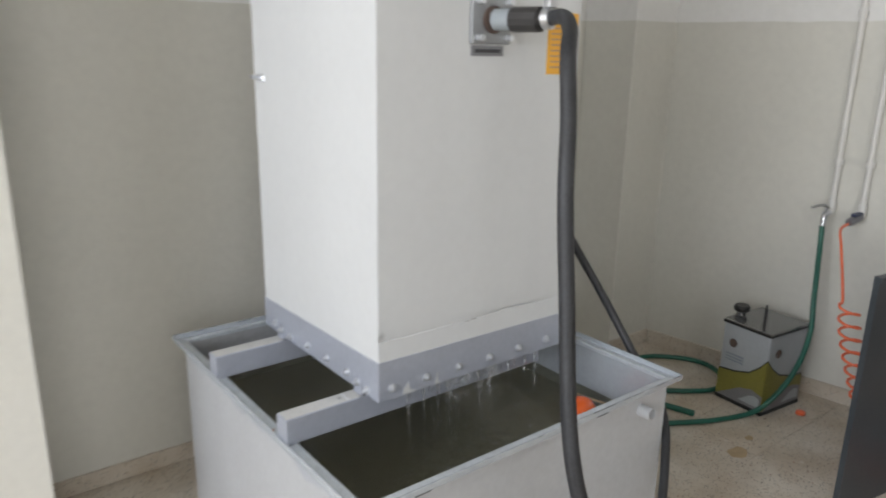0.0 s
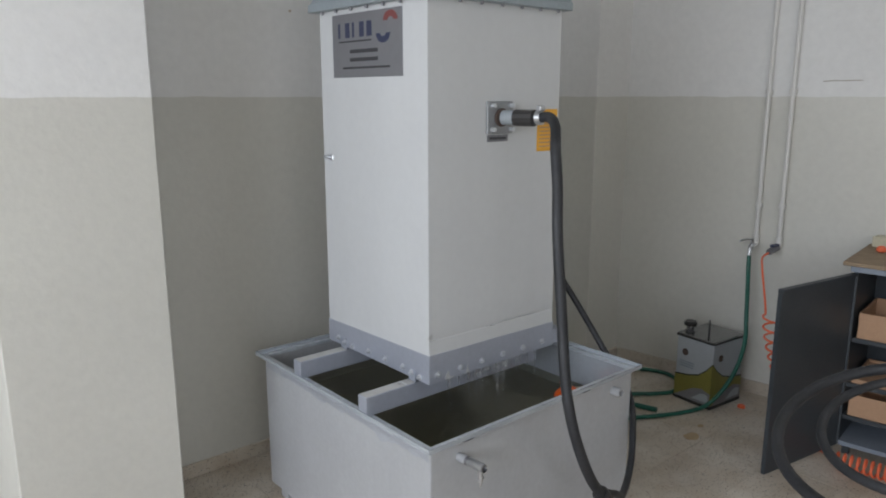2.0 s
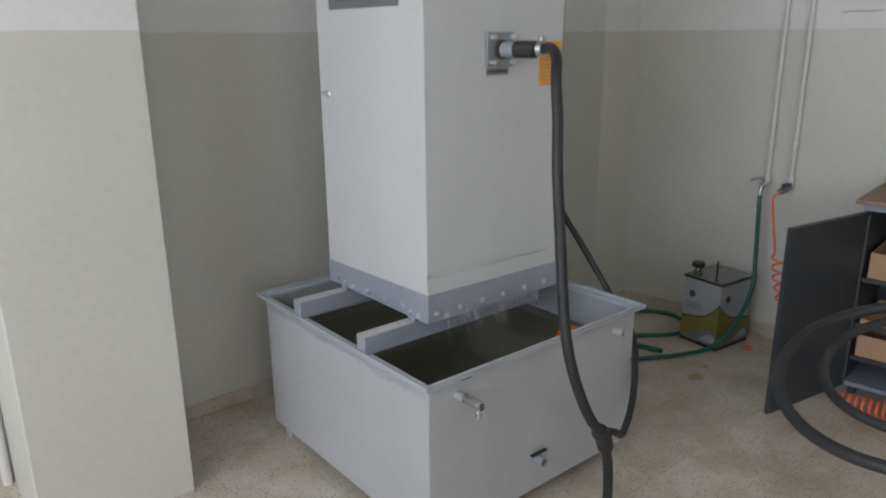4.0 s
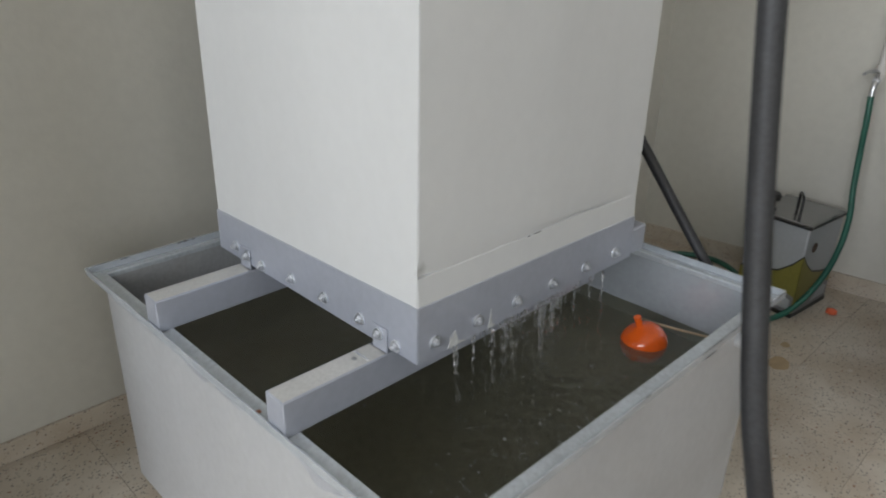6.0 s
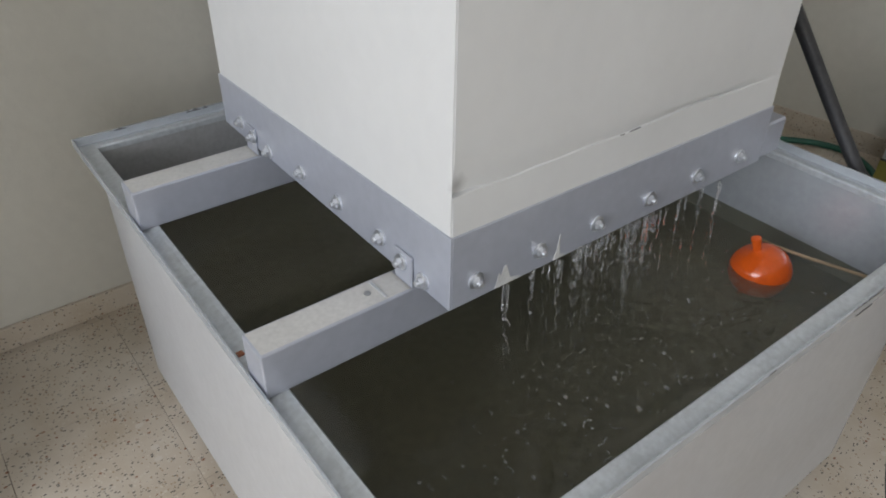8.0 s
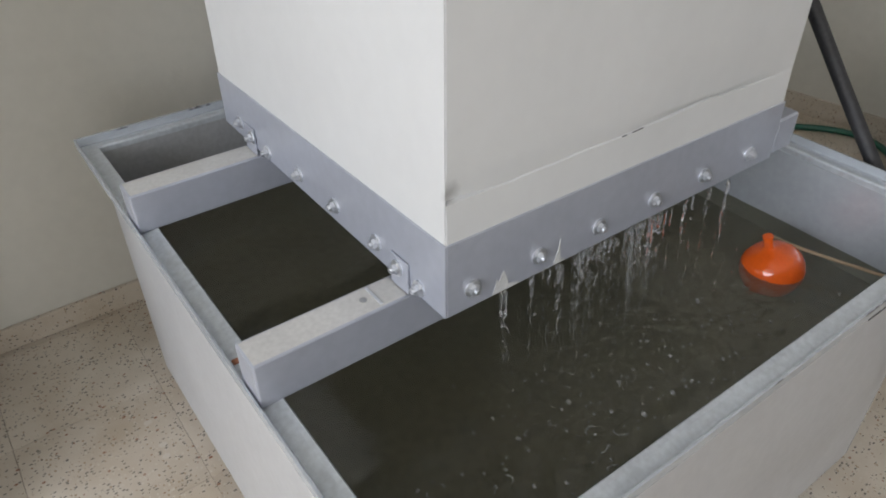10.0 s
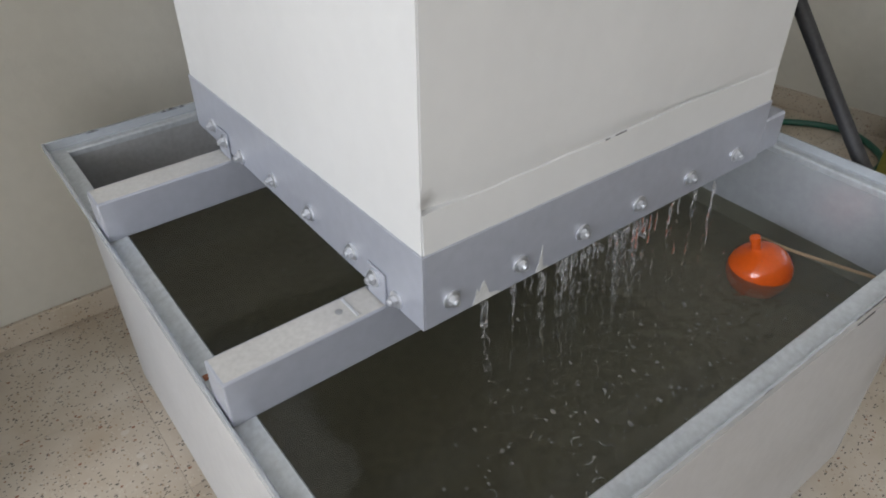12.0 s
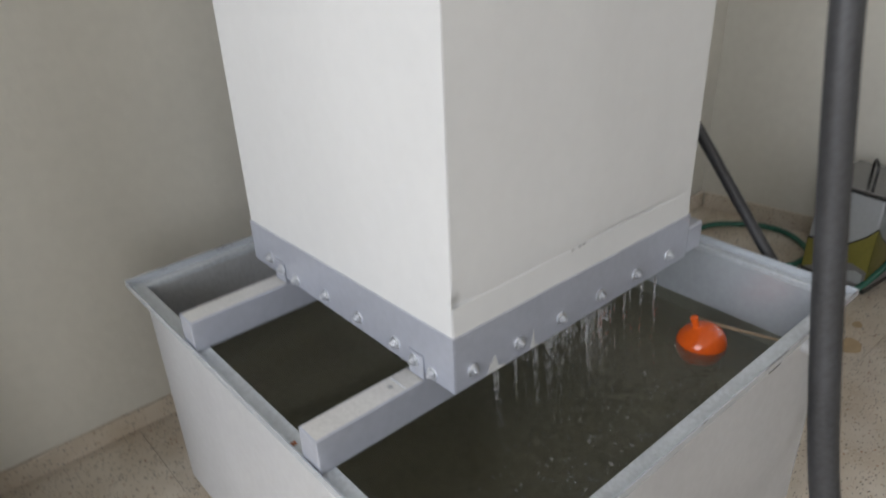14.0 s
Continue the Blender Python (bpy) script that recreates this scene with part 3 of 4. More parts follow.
for i in range(320):
    if i < 170:
        x, y = 0.26 + rng.gauss(0, 0.19), -0.085 + rng.gauss(0, 0.06)
    elif i < 260:
        x, y = rng.uniform(-0.12, 0.70), rng.uniform(-0.20, -0.02)
    else:
        x, y = rng.uniform(-0.13, 0.74), rng.uniform(-0.19, 0.6)
    if not (BX0 + 0.02 < x < BX1 - 0.02 and BY0 + 0.02 < y < 0.75) or (x - 0.664) ** 2 + (y + 0.03) ** 2 < 0.006:
        continue
    r = rng.uniform(0.0010, 0.0036) * (1.0 if rng.random() < 0.2 else 0.6)
    bmesh.ops.create_icosphere(bm, subdivisions=2, radius=r, matrix=Matrix.Translation((x, y, WZ + r * 0.15)) @ Matrix.Diagonal((1, rng.uniform(0.7, 1.5), 0.7, 1)))
for i in range(14):
    x, y = 0.25 + rng.gauss(0, 0.17), -0.10 + rng.gauss(0, 0.05)
    if not (BX0 + 0.03 < x < 0.56 and BY0 + 0.03 < y < -0.01):
        continue
    r, a0, sp = rng.uniform(0.004, 0.013), rng.uniform(0, 6.28), rng.uniform(0.6, 2.6)
    tube([(x + r * math.cos(a0 + sp * k / 5), y + r * 0.8 * math.sin(a0 + sp * k / 5), WZ + 0.0012) for k in range(6)], rng.uniform(0.0005, 0.0010), 6, bm, 2)
single("bubbles", bm, FOAM, "small bubbles and splashes, some in place of glints on the dark water", "bubbles", smooth=True, kind="stuff")

# ---------------------------------------------------------------- float valve
fl = thing("float_valve", (0.664, -0.030, WZ), "orange plastic ball float on a thin rod, half under water", "float valve")
FX, FY = 0.664, -0.030
prof = [(0.002, -0.040), (0.030, -0.036), (0.046, -0.025), (0.0555, -0.008), (0.0575, 0.006), (0.0565, 0.017), (0.0520, 0.029), (0.0440, 0.0395), (0.0330, 0.0470), (0.0210, 0.0515), (0.0115, 0.0535), (0.0085, 0.056), (0.0080, 0.074), (0.0092, 0.0745), (0.0092, 0.080), (0.004, 0.081)]
ball = lathe([(r * 0.92, z * 0.94) for r, z in prof], (FX, FY, WZ - 0.014), 40)
bmesh.ops.rotate(ball, verts=ball.verts, cent=(FX, FY, WZ), matrix=Matrix.Rotation(math.radians(19), 3, Vector((-0.7, -0.7, 0))))
part("ball", ball, ORANGE, fl, smooth=True)
part("rod", tube([(FX + 0.03, FY + 0.030, WZ + 0.03), (0.70, -0.06, WZ + 0.033), (0.735, -0.155, WZ + 0.03), (0.748, -0.190, WZ + 0.03)], 0.0028, 8), BOARD, fl, smooth=True)
part("valve_body", rod((0.745, -0.178, WZ + 0.03), (0.752, BY0 + SH + 0.001, WZ + 0.03), 0.010, bevel=0.002), BOARD, fl, smooth=True)

# ---------------------------------------------------------------- the column
CT = 1.885
col = thing("scrubber_column", (0.3, 0.3, 0.677), "tall white painted square scrubber column with a grey skirt", "scrubber column")
TH = 0.03
part("panel", box(-0.0008, 0.0008, 0.756, 0.0011, 0.6, CT, 0.0004), PANEL, col)


def bead_z(x):
    """Height of the ragged line where the upper sheet ends over the foot strip."""
    return 0.8235 - 0.006 * x / 0.6 + 0.0018 * noise.noise((x * 18, 0, 0)) + 0.004 * math.exp(-((x - 0.40) / 0.06) ** 2)


def creased_panel():
    """The front sheet: it bellies out a little and ends in a ragged lip over a straight foot strip."""
    b = bmesh.new()
    nx = 72
    rows = []
    for i in range(nx + 1):
        x = 0.0012 + 0.5976 * i / nx
        zb = bead_z(x)
        fade = min(1.0, (0.6 - x) / 0.10)
        lip = (0.0006 + 0.0014 * math.exp(-((x - 0.42) / 0.14) ** 2)) * fade
        dip = (0.0016 + 0.0016 * math.exp(-((x - 0.42) / 0.14) ** 2) + 0.0050 * math.exp(-(x / 0.035) ** 2)) * fade
        soft = 0.008 + 0.030 * (1 - math.exp(-((x - 0.42) / 0.16) ** 2))
        prof = [(0.756 + (zb - 0.757) * f, -0.0020 + 0.0024 * f) for f in (0.0, 0.25, 0.5, 0.75, 0.92, 1.0)]
        prof.append((zb, 0.0004 + dip))
        for f in (0.15, 0.3, 0.5, 0.75, 1.0):
            prof.append((zb + soft * f, 0.0004 + dip - (lip + dip) * math.sin(f * math.pi / 2)))
        for z, f in ((0.90, 0.9), (0.98, 0.65), (1.10, 0.35), (1.3, 0.1), (1.5, 0.0), (CT, 0.0)):
            prof.append((z, 0.0004 - lip * f))
        rows.append([b.verts.new((x, y, z)) for z, y in prof] + [b.verts.new((x, TH, CT)), b.verts.new((x, TH, 0.756))])
    k = len(rows[0])
    for a, c in zip(rows, rows[1:]):
        for i in range(k):
            b.faces.new((a[i], a[(i + 1) % k], c[(i + 1) % k], c[i]))
    b.faces.new(rows[0][::-1])
    b.faces.new(rows[-1])
    bmesh.ops.recalc_face_normals(b, faces=b.faces[:])
    return b


part("panel", creased_panel(), PANEL, col, smooth=True)
part("panel", box(0.6 - TH, TH, 0.756, 0.6, 0.6, CT, 0.0025), PANEL, col)
part("panel", box(TH, 0.6 - TH, 0.756, 0.6 - TH, 0.6, CT, 0.0025), PANEL, col)
Z0 = 0.677
# the paint edge of the skirt runs out of level: tops at the SW, SE, NE and NW corners
ZSW, ZSE, ZNE, ZNW = 0.7755, 0.7690, 0.7650, 0.7615
bands = []
for p, u, ln, w, za, zb in (((-0.003, -0.003, 0), (0, 1, 0), 0.606, (0.003, 0, 0), ZSW, ZNW), ((0.0, -0.003, 0), (1, 0, 0), 0.603, (0, 0.003, 0), ZSW, ZSE),
                            ((0.6, 0.0, 0), (0, 1, 0), 0.603, (0.003, 0, 0), ZSE, ZNE), ((0.0, 0.6, 0), (1, 0, 0), 0.6, (0, 0.003, 0), ZNW, ZNE)):
    b = prism([(0, Z0), (ln, Z0), (ln, zb), (0, za)], p, u, (0, 0, 1), w)
    bmesh.ops.bevel(b, geom=b.edges[:], offset=0.0008, segments=1, affect="EDGES")
    bands.append(part("skirt_band", b, SILVER, col, "silver-painted steel skirt band"))
part("skirt_lining", box(0.0, 0.0, Z0 + 0.002, 0.004, 0.6, 0.76), SILVER, col)


def bolt(at, out, parent, r=0.0085):
    """A hexagon bolt head on a round washer."""
    p, o = Vector(at), Vector(out)
    h = part("bolt", rod(p, p + o * 0.0025, r * 1.25, n=18), ZINC, parent, "zinc-plated bolt")
    part("bolt_head", rod(p + o * 0.0025, p + o * 0.0085, r * 0.82, n=6, bevel=0.001), ZINC, h)
    part("bolt_tip", rod(p + o * 0.0085, p + o * 0.0120, r * 0.5, n=10, bevel=0.001), ZINC, h)


for x in (0.034, 0.133, 0.233, 0.335, 0.438, 0.540):
    bolt((x, -0.003, 0.705), (0, -1, 0), bands[1])
for y, z, o in ((0.046, 0.690, 0.003), (0.085, 0.697, 0.0065), (0.136, 0.702, 0.003), (0.237, 0.702, 0.003), (0.338, 0.701, 0.003), (0.441, 0.690, 0.003), (0.487, 0.697, 0.0065), (0.535, 0.702, 0.003)):
    bolt((-o, y, z), (-1, 0, 0), bands[0])


for x0, x1 in ((0.255, 0.262), (0.272, 0.290)):
    part("bead_crack", tube([(x0 + (x1 - x0) * k / 4, -0.0004, bead_z(x0 + (x1 - x0) * k / 4)) for k in range(5)], 0.0007, 6, step=2), STAIN, col, "short dark crack")
# bare scratches in the skirt paint
for x, w, h, peaks in ((0.064, 0.026, 0.028, (0.15, 0.75, 0.55, 0.95, 1.0, 0.6, 0.25)), (0.160, 0.012, 0.036, (0.2, 0.35, 0.6, 1.0, 0.4, 0.12))):
    k = len(peaks)
    ragged = [(0, 0)] + [(w * (a + 0.5) / k, h * f) for a, f in enumerate(peaks)] + [(w * 1.5, h * 0.08), (w * 1.6, 0)]
    part("scratch", prism(ragged, (x, -0.0036, Z0 + 0.0015), (1, 0, 0), (0, 0, 1), (0, 0.001, 0)), SCRAPED, bands[1], "bare scraped patch")
# latch on the west panel
latch = part("latch", box(-0.006, 0.535, 1.372, 0.0, 0.565, 1.392, 0.002), ZINC, col, "small metal latch")
part("latch_pin", rod((-0.006, 0.55, 1.382), (-0.035, 0.545, 1.386), 0.005, bevel=0.001), CHROME, latch)
# maker's plate with its print as plain bars
plate = part("name_plate", box(-0.0025, 0.119, 1.660, -0.0002, 0.517, 1.868, 0.0008), PLATE, col, "grey metal plate with blue, red and dark print")
xw = -0.0034


def yz(y0, z0, y1, z1, mat, name="print_bar"):
    part(name, box(xw, y0, z0, -0.0022, y1, z1), mat, plate)


for k in range(5):
    y = 0.478 - k * 0.042
    yz(y - (0.026 if k in (1, 3) else 0.028 if k == 4 else 0.011), 1.790, y, 1.838, NAVY)
yz(0.285, 1.775, 0.475, 1.780, INK)
for z, a, c in ((1.745, 0.25, 0.41), (1.718, 0.25, 0.41)):
    yz(a, z - 0.006, c, z + 0.006, INK)
yz(0.185, 1.688, 0.455, 1.695, INK)
for cen, mat, flip in (((0.180, 1.832), RED, 1), ((0.220, 1.795), NAVY, -1)):
    arc = [(cen[0] + 0.038 * math.cos(a), cen[1] + flip * 0.030 * math.sin(a)) for a in [math.pi * i / 14 for i in range(15)]]
    arc += [(cen[0] + 0.016 * math.cos(a), cen[1] + flip * 0.010 * math.sin(a)) for a in [math.pi * (14 - i) / 14 for i in range(15)]]
    part("print_arc", prism(arc, (xw, 0, 0), (0, 1, 0), (0, 0, 1), (0.001, 0, 0)), mat, plate)

# pipe flange with hose nipple
fx, fz = 0.300, 1.530
flange = part("flange", box(0.240, -0.010, 1.478, 0.356, 0.0, 1.582, 0.002), DULL, col, "square zinc pipe flange")
for dx in (-0.043, 0.043):
    for dz in (-0.038, 0.038):
        part("flange_bolt", rod((fx + dx, -0.010, fz + dz), (fx + dx, -0.030, fz + dz), 0.0075, n=6, bevel=0.001), ZINC, flange)
part("flange_label", box(0.246, -0.003, 1.452, 0.342, 0.0, 1.474, 0.0006), PLATE, col, "small grey label with dark bar")
part("label_print", box(0.256, -0.0042, 1.459, 0.332, -0.0028, 1.467), INK, col)
part("rusty_ring", rod((fx, -0.010, fz), (fx, -0.018, fz), 0.030, bevel=0.002), RUST, flange, smooth=True)
part("nipple", rod((fx, -0.018, fz), (fx + 0.012, -0.068, fz), 0.0235, bevel=0.003), GREYPVC, flange, "grey plastic pipe nipple", smooth=True)
# yellow notice
note = part("notice", box(0.487, -0.0016, 1.410, 0.590, -0.0002, 1.554), YELLOW, col, "orange-yellow notice with dark lines")
for i in range(9):
    part("print_bar", box(0.497, -0.0026, 1.425 + i * 0.013, 0.580 - 0.01 * (i % 3), -0.0014, 1.429 + i * 0.013), CARD, note)

# hood on the column
hood = thing("extract_hood", (0.3, 0.3, CT), "grey sheet-metal tapered hood on top of the column", "hood")


def frustum(z0, h0, z1, h1, c=(0.3, 0.3)):
    b = bmesh.new()
    lo = [b.verts.new((c[0] + sx * h0, c[1] + sy * h0, z0)) for sx, sy in ((-1, -1), (1, -1), (1, 1), (-1, 1))]
    hi = [b.verts.new((c[0] + sx * h1, c[1] + sy * h1, z1)) for sx, sy in ((-1, -1), (1, -1), (1, 1), (-1, 1))]
    for i in range(4):
        b.faces.new((lo[i], lo[(i + 1) % 4], hi[(i + 1) % 4], hi[i]))
    b.faces.new(lo[::-1])
    b.faces.new(hi)
    bmesh.ops.bevel(b, geom=b.edges[:], offset=0.003, segments=1, affect="EDGES")
    return b


part("flange_lip", box(-0.030, -0.026, CT, 0.626, 0.630, CT + 0.026, 0.002), HOODM, hood)
part("cone", frustum(CT + 0.026, 0.326, 2.37, 0.13), HOODM, hood)
part("duct", rod((0.3, 0.3, 2.37), (0.3, 0.3, TOP), 0.125, n=40), HOODM, hood, smooth=True)
for i in range(7):
    part("rivet", rod((0.03 + 0.09 * i, -0.010, CT + 0.0005), (0.03 + 0.09 * i, -0.010, CT - 0.009), 0.0055, n=8), PLATE, hood)
    part("rivet", rod((-0.010, 0.03 + 0.09 * i, CT + 0.0005), (-0.010, 0.03 + 0.09 * i, CT - 0.009), 0.0055, n=8), PLATE, hood)
b = rod((0.53, 0.05, 2.06), (0.61, 0.02, 2.06), 0.022, bevel=0.003)
rod((0.600, 0.025, 2.14), (0.600, 0.025, 2.005), 0.026, 0.018, bevel=0.004, bm=b)
rod((0.600, 0.025, 2.50), (0.600, 0.025, 2.14), 0.02, bm=b)
part("spray_inlet", b, DARKSOCKET, hood, "dark pipe fitting beside the hood", smooth=True)

# ---------------------------------------------------------------- hoses at the column
hose = thing("supply_hose", (0.62, -0.32, 0), "thick black rubber hose hanging from the column flange", "hose")
b = rod((fx + 0.010, -0.060, fz), (fx + 0.030, -0.135, fz), 0.0265, n=12, bevel=0.004)
part("socket", b, DARKSOCKET, hose, "ribbed dark plastic socket")
part("hose_clamp", rod((fx + 0.030, -0.138, fz + 0.001), (fx + 0.036, -0.158, fz + 0.002), 0.0225, n=20, bevel=0.002), CHROME, hose, smooth=True)
part("clamp_screw", box(fx + 0.020, -0.162, fz + 0.022, fx + 0.048, -0.142, fz + 0.040, 0.003), CHROME, hose)
HR = 0.0160
part("hose", tube([(fx + 0.032, -0.142, fz), (fx + 0.022, -0.200, fz + 0.004), (fx - 0.022, -0.262, fz - 0.022), (0.225, -0.311, 1.45), (0.203, -0.342, 1.34), (0.178, -0.370, 1.20), (0.162, -0.406, 1.0), (0.136, -0.452, 0.80), (0.132, -0.484, 0.68), (0.158, -0.505, 0.57), (0.212, -0.508, 0.47), (0.282, -0.503, 0.385), (0.318, -0.498, 0.28), (0.330, -0.497, 0.17), (0.322, -0.502, 0.07), (0.280, -0.530, 0.022), (0.20, -0.60, 0.021), (0.12, -0.75, 0.021)], HR, 18), RUBBER, hose, smooth=True)
yj = part("branch_piece", tube([(0.258, -0.505, 0.415), (0.280, -0.503, 0.388), (0.300, -0.500, 0.345)], 0.026, 18, step=3), DARKSOCKET, hose, "black branch coupling", smooth=True)
part("branch_arm", rod((0.288, -0.499, 0.380), (0.340, -0.482, 0.372), 0.020, 0.015, bevel=0.002), DARKSOCKET, yj, smooth=True)
thin = thing("return_hose", (0.85, -0.1, 0), "thinner black rubber hose running down past the tank end", "hose")
part("hose", tube([(0.608, 0.418, 1.465), (0.634, 0.382, 1.39), (0.665, 0.340, 1.30), (0.734, 0.245, 1.10), (0.803, 0.150, 0.90), (0.845, 0.085, 0.78), (0.868, 0.020, 0.68), (0.876, -0.060, 0.58), (0.868, -0.155, 0.49), (0.835, -0.212, 0.43), (0.780, -0.258, 0.375), (0.699, -0.314, 0.305), (0.602, -0.365, 0.265), (0.480, -0.428, 0.285), (0.390, -0.466, 0.345), (0.335, -0.483, 0.373)], 0.0125, 14), RUBBER, thin, smooth=True)
part("end_ferrule", rod((0.600, 0.430, 1.485), (0.622, 0.398, 1.425), 0.018, bevel=0.002), DARKSOCKET, thin, smooth=True)

# ---------------------------------------------------------------- oil tin by the east wall
TT = -14.0
tin = thing("oil_tin", (2.062, 0.146, 0), "square oil tin, white above olive-yellow, dark edges and lid", "tin can", turn=TT + 8)
hw, hd, th = 0.128, 0.112, 0.362
part("body", box(-hw, -hd, 0.006, hw, hd, th, 0.008, seg=2), TINWHITE, tin, local=True)
part("top_plate", box(-hw - 0.003, -hd - 0.003, th - 0.004, hw + 0.003, hd + 0.003, th + 0.006, 0.003), TINTOP, tin, local=True)
part("top_edge", box(-hw - 0.005, -hd - 0.005, th - 0.012, hw + 0.005, hd + 0.005, th - 0.002, 0.002), TINBLACK, tin, local=True)
part("bottom_edge", box(-hw - 0.004, -hd - 0.004, 0.0, hw + 0.004, hd + 0.004, 0.016, 0.002), TINBLACK, tin, local=True)
for face, (p, u, w, hlf) in {"w": ((-hw - 0.0012, 0, 0), (0, -1, 0), (0.002, 0, 0), hd), "s": ((0, -hd - 0.0012, 0), (1, 0, 0), (0, 0.002, 0), hw)}.items():
    big = [(-hlf, 0.02), (hlf, 0.02), (hlf, 0.245), (hlf * 0.72, 0.205), (hlf * 0.3, 0.165), (-hlf * 0.3, 0.145), (-hlf, 0.135)]
    if face == "s":
        big = [(-a, z) for a, z in big[::-1]]
    part("dark_edge", prism([(a, z + 0.007 if z > 0.03 else z) for a, z in big], Vector(p), u, (0, 0, 1), w), TINBLACK, tin, local=True)
    part("yellow_field", prism(big, Vector(p) * 1.008, u, (0, 0, 1), w), TINYELLOW, tin, local=True)
    hill = [(-hlf * 0.98, 0.018), (hlf * 0.98, 0.018), (hlf * 0.98, 0.085), (hlf * 0.5, 0.10), (0, 0.085), (-hlf * 0.5, 0.05)]
    part("dark_hill", prism(hill, Vector(p) * 1.016, u, (0, 0, 1), w), PLATE, tin, local=True)
    part("light_hill", prism([(hlf * 0.45 + a * 0.45, 0.034 + (z - 0.02) * 0.55) for a, z in hill], Vector(p) * 1.024, u, (0, 0, 1), w), TINWHITE, tin, local=True)
    part("badge", rod(Vector(p) - Vector(u) * hlf * 0.5 + Vector((0, 0, 0.270)), Vector(p) * 1.012 - Vector(u) * hlf * 0.5 + Vector((0, 0, 0.270)), 0.019, n=20), RUST, tin, local=True)
for i in range(3):
    part("print_bar", box(-hw - 0.0032, 0.0, 0.190 + i * 0.013, -hw - 0.0006, 0.085, 0.195 + i * 0.013), CABGREY, tin, local=True)
part("spout", lathe([(0.024, 0), (0.026, 0.01), (0.02, 0.014), (0.018, 0.03)], (-0.075, 0.075, th + 0.006), 20), TINTOP, tin, local=True, smooth=True)
part("cap", lathe([(0.02, 0), (0.032, 0.006), (0.034, 0.02), (0.028, 0.03)], (-0.075, 0.075, th + 0.036), 20), TINBLACK, tin, "black screw cap", local=True, smooth=True)
part("carry_handle", tube([(-0.080, -0.043, th + 0.008), (-0.078, -0.042, th + 0.060), (-0.066, -0.034, th + 0.078), (-0.024, -0.006, th + 0.078), (-0.012, 0.002, th + 0.060), (-0.010, 0.003, th + 0.008)], 0.005, 8), TINBLACK, tin, local=True, smooth=True)

# ---------------------------------------------------------------- taps, pipes and hoses on the east wall
S1, S2 = 0.79, 0.905


def wall_pipe(name, s, z0, label):
    w = thing(name, tuple(east(s, 0.03, z0)), label, "pipe", group="supply pipes on the wall")
    part("pipe", rod(east(s, 0.028, z0), east(s, 0.028, TOP), 0.0108, n=16), WHITEPIPE, w, smooth=True)
    for z in (z0 + 0.19, 1.62, 2.5):
        k = part("pipe_clip", rod(east(s, 0.028, z - 0.012), east(s, 0.028, z + 0.012), 0.0175, n=16, bevel=0.002), WHITEPIPE, w, smooth=True)
        part("clip_foot", rod(east(s, 0.016, z), east(s, 0.0, z), 0.007), WHITEPIPE, k)
    part("elbow", tube([east(s, 0.028, z0 + 0.03), east(s, 0.028, z0), east(s, 0.034, z0 - 0.016), east(s, 0.055, z0 - 0.02)], 0.016, 14), WHITEPIPE, w, smooth=True)
    return w


wall_pipe("supply_pipe", S1, 0.855, "thin white painted water pipe with brass tap below")
wall_pipe("supply_pipe", S2, 0.855, "thin white painted air pipe with coupling below")
t1 = thing("bib_tap", tuple(east(S1, 0.06, 0.83)), "chrome bib tap with a lever on the wall pipe", "tap")
b = rod(east(S1, 0.048, 0.835), east(S1, 0.10, 0.832), 0.013, bevel=0.002)
tube([east(S1, 0.085, 0.832), east(S1, 0.105, 0.826), east(S1, 0.112, 0.79), east(S1, 0.112, 0.775)], 0.010, 12, b)
part("tap_body", b, CHROME, t1, smooth=True)
part("lever", tube([east(S1, 0.085, 0.845), east(S1, 0.090, 0.866), east(S1 - 0.02, 0.12, 0.870), east(S1 - 0.03, 0.175, 0.868)], 0.006, 10), CHROME, t1, smooth=True)
t2 = thing("air_coupling", tuple(east(S2, 0.06, 0.83)), "dark quick coupling on the wall pipe", "coupling")
part("body", rod(east(S2, 0.045, 0.835), east(S2 - 0.02, 0.115, 0.815), 0.019, 0.015, bevel=0.003), PLATE, t2, smooth=True)
part("lever", box(*(east(S2, 0.09, 0.848) - Vector((0.03, 0.012, 0.004))), *(east(S2, 0.09, 0.848) + Vector((0.03, 0.012, 0.008))), 0.002), NAVY, t2)

gh = thing("garden_hose", (1.85, 0.08, 0), "green garden hose from the wall tap to the floor", "hose")
a0 = east(S1, 0.112, 0.785)
part("hose", tube([a0, (2.186, 0.034, 0.70), (2.182, 0.026, 0.58), (2.168, 0.014, 0.46), (2.138, -0.006, 0.36), (2.090, -0.014, 0.27), (2.030, -0.008, 0.18), (1.972, 0.016, 0.10), (1.915, 0.052, 0.035), (1.850, 0.085, 0.012), (1.700, 0.140, 0.012), (1.53, 0.235, 0.012), (1.30, 0.37, 0.012), (1.15, 0.55, 0.012)], 0.0108, 12), GREEN, gh, smooth=True)
gh2 = thing("garden_hose", (1.9, 0.45, 0), "loop of green garden hose on the floor behind the tin", "hose")
part("hose", tube([(1.35, 0.72, 0.012), (1.70, 0.76, 0.012), (2.00, 0.70, 0.012), (2.11, 0.62, 0.012), (2.17, 0.52, 0.012), (2.165, 0.42, 0.012), (2.08, 0.31, 0.012), (1.96, 0.295, 0.012), (1.86, 0.35, 0.012), (1.76, 0.425, 0.012), (1.52, 0.56, 0.012)], 0.0110, 12), GREEN, gh2, smooth=True)
gh3 = thing("hose_offcut", (1.7, 0.27, 0), "short cut piece of green garden hose on the floor", "hose piece")
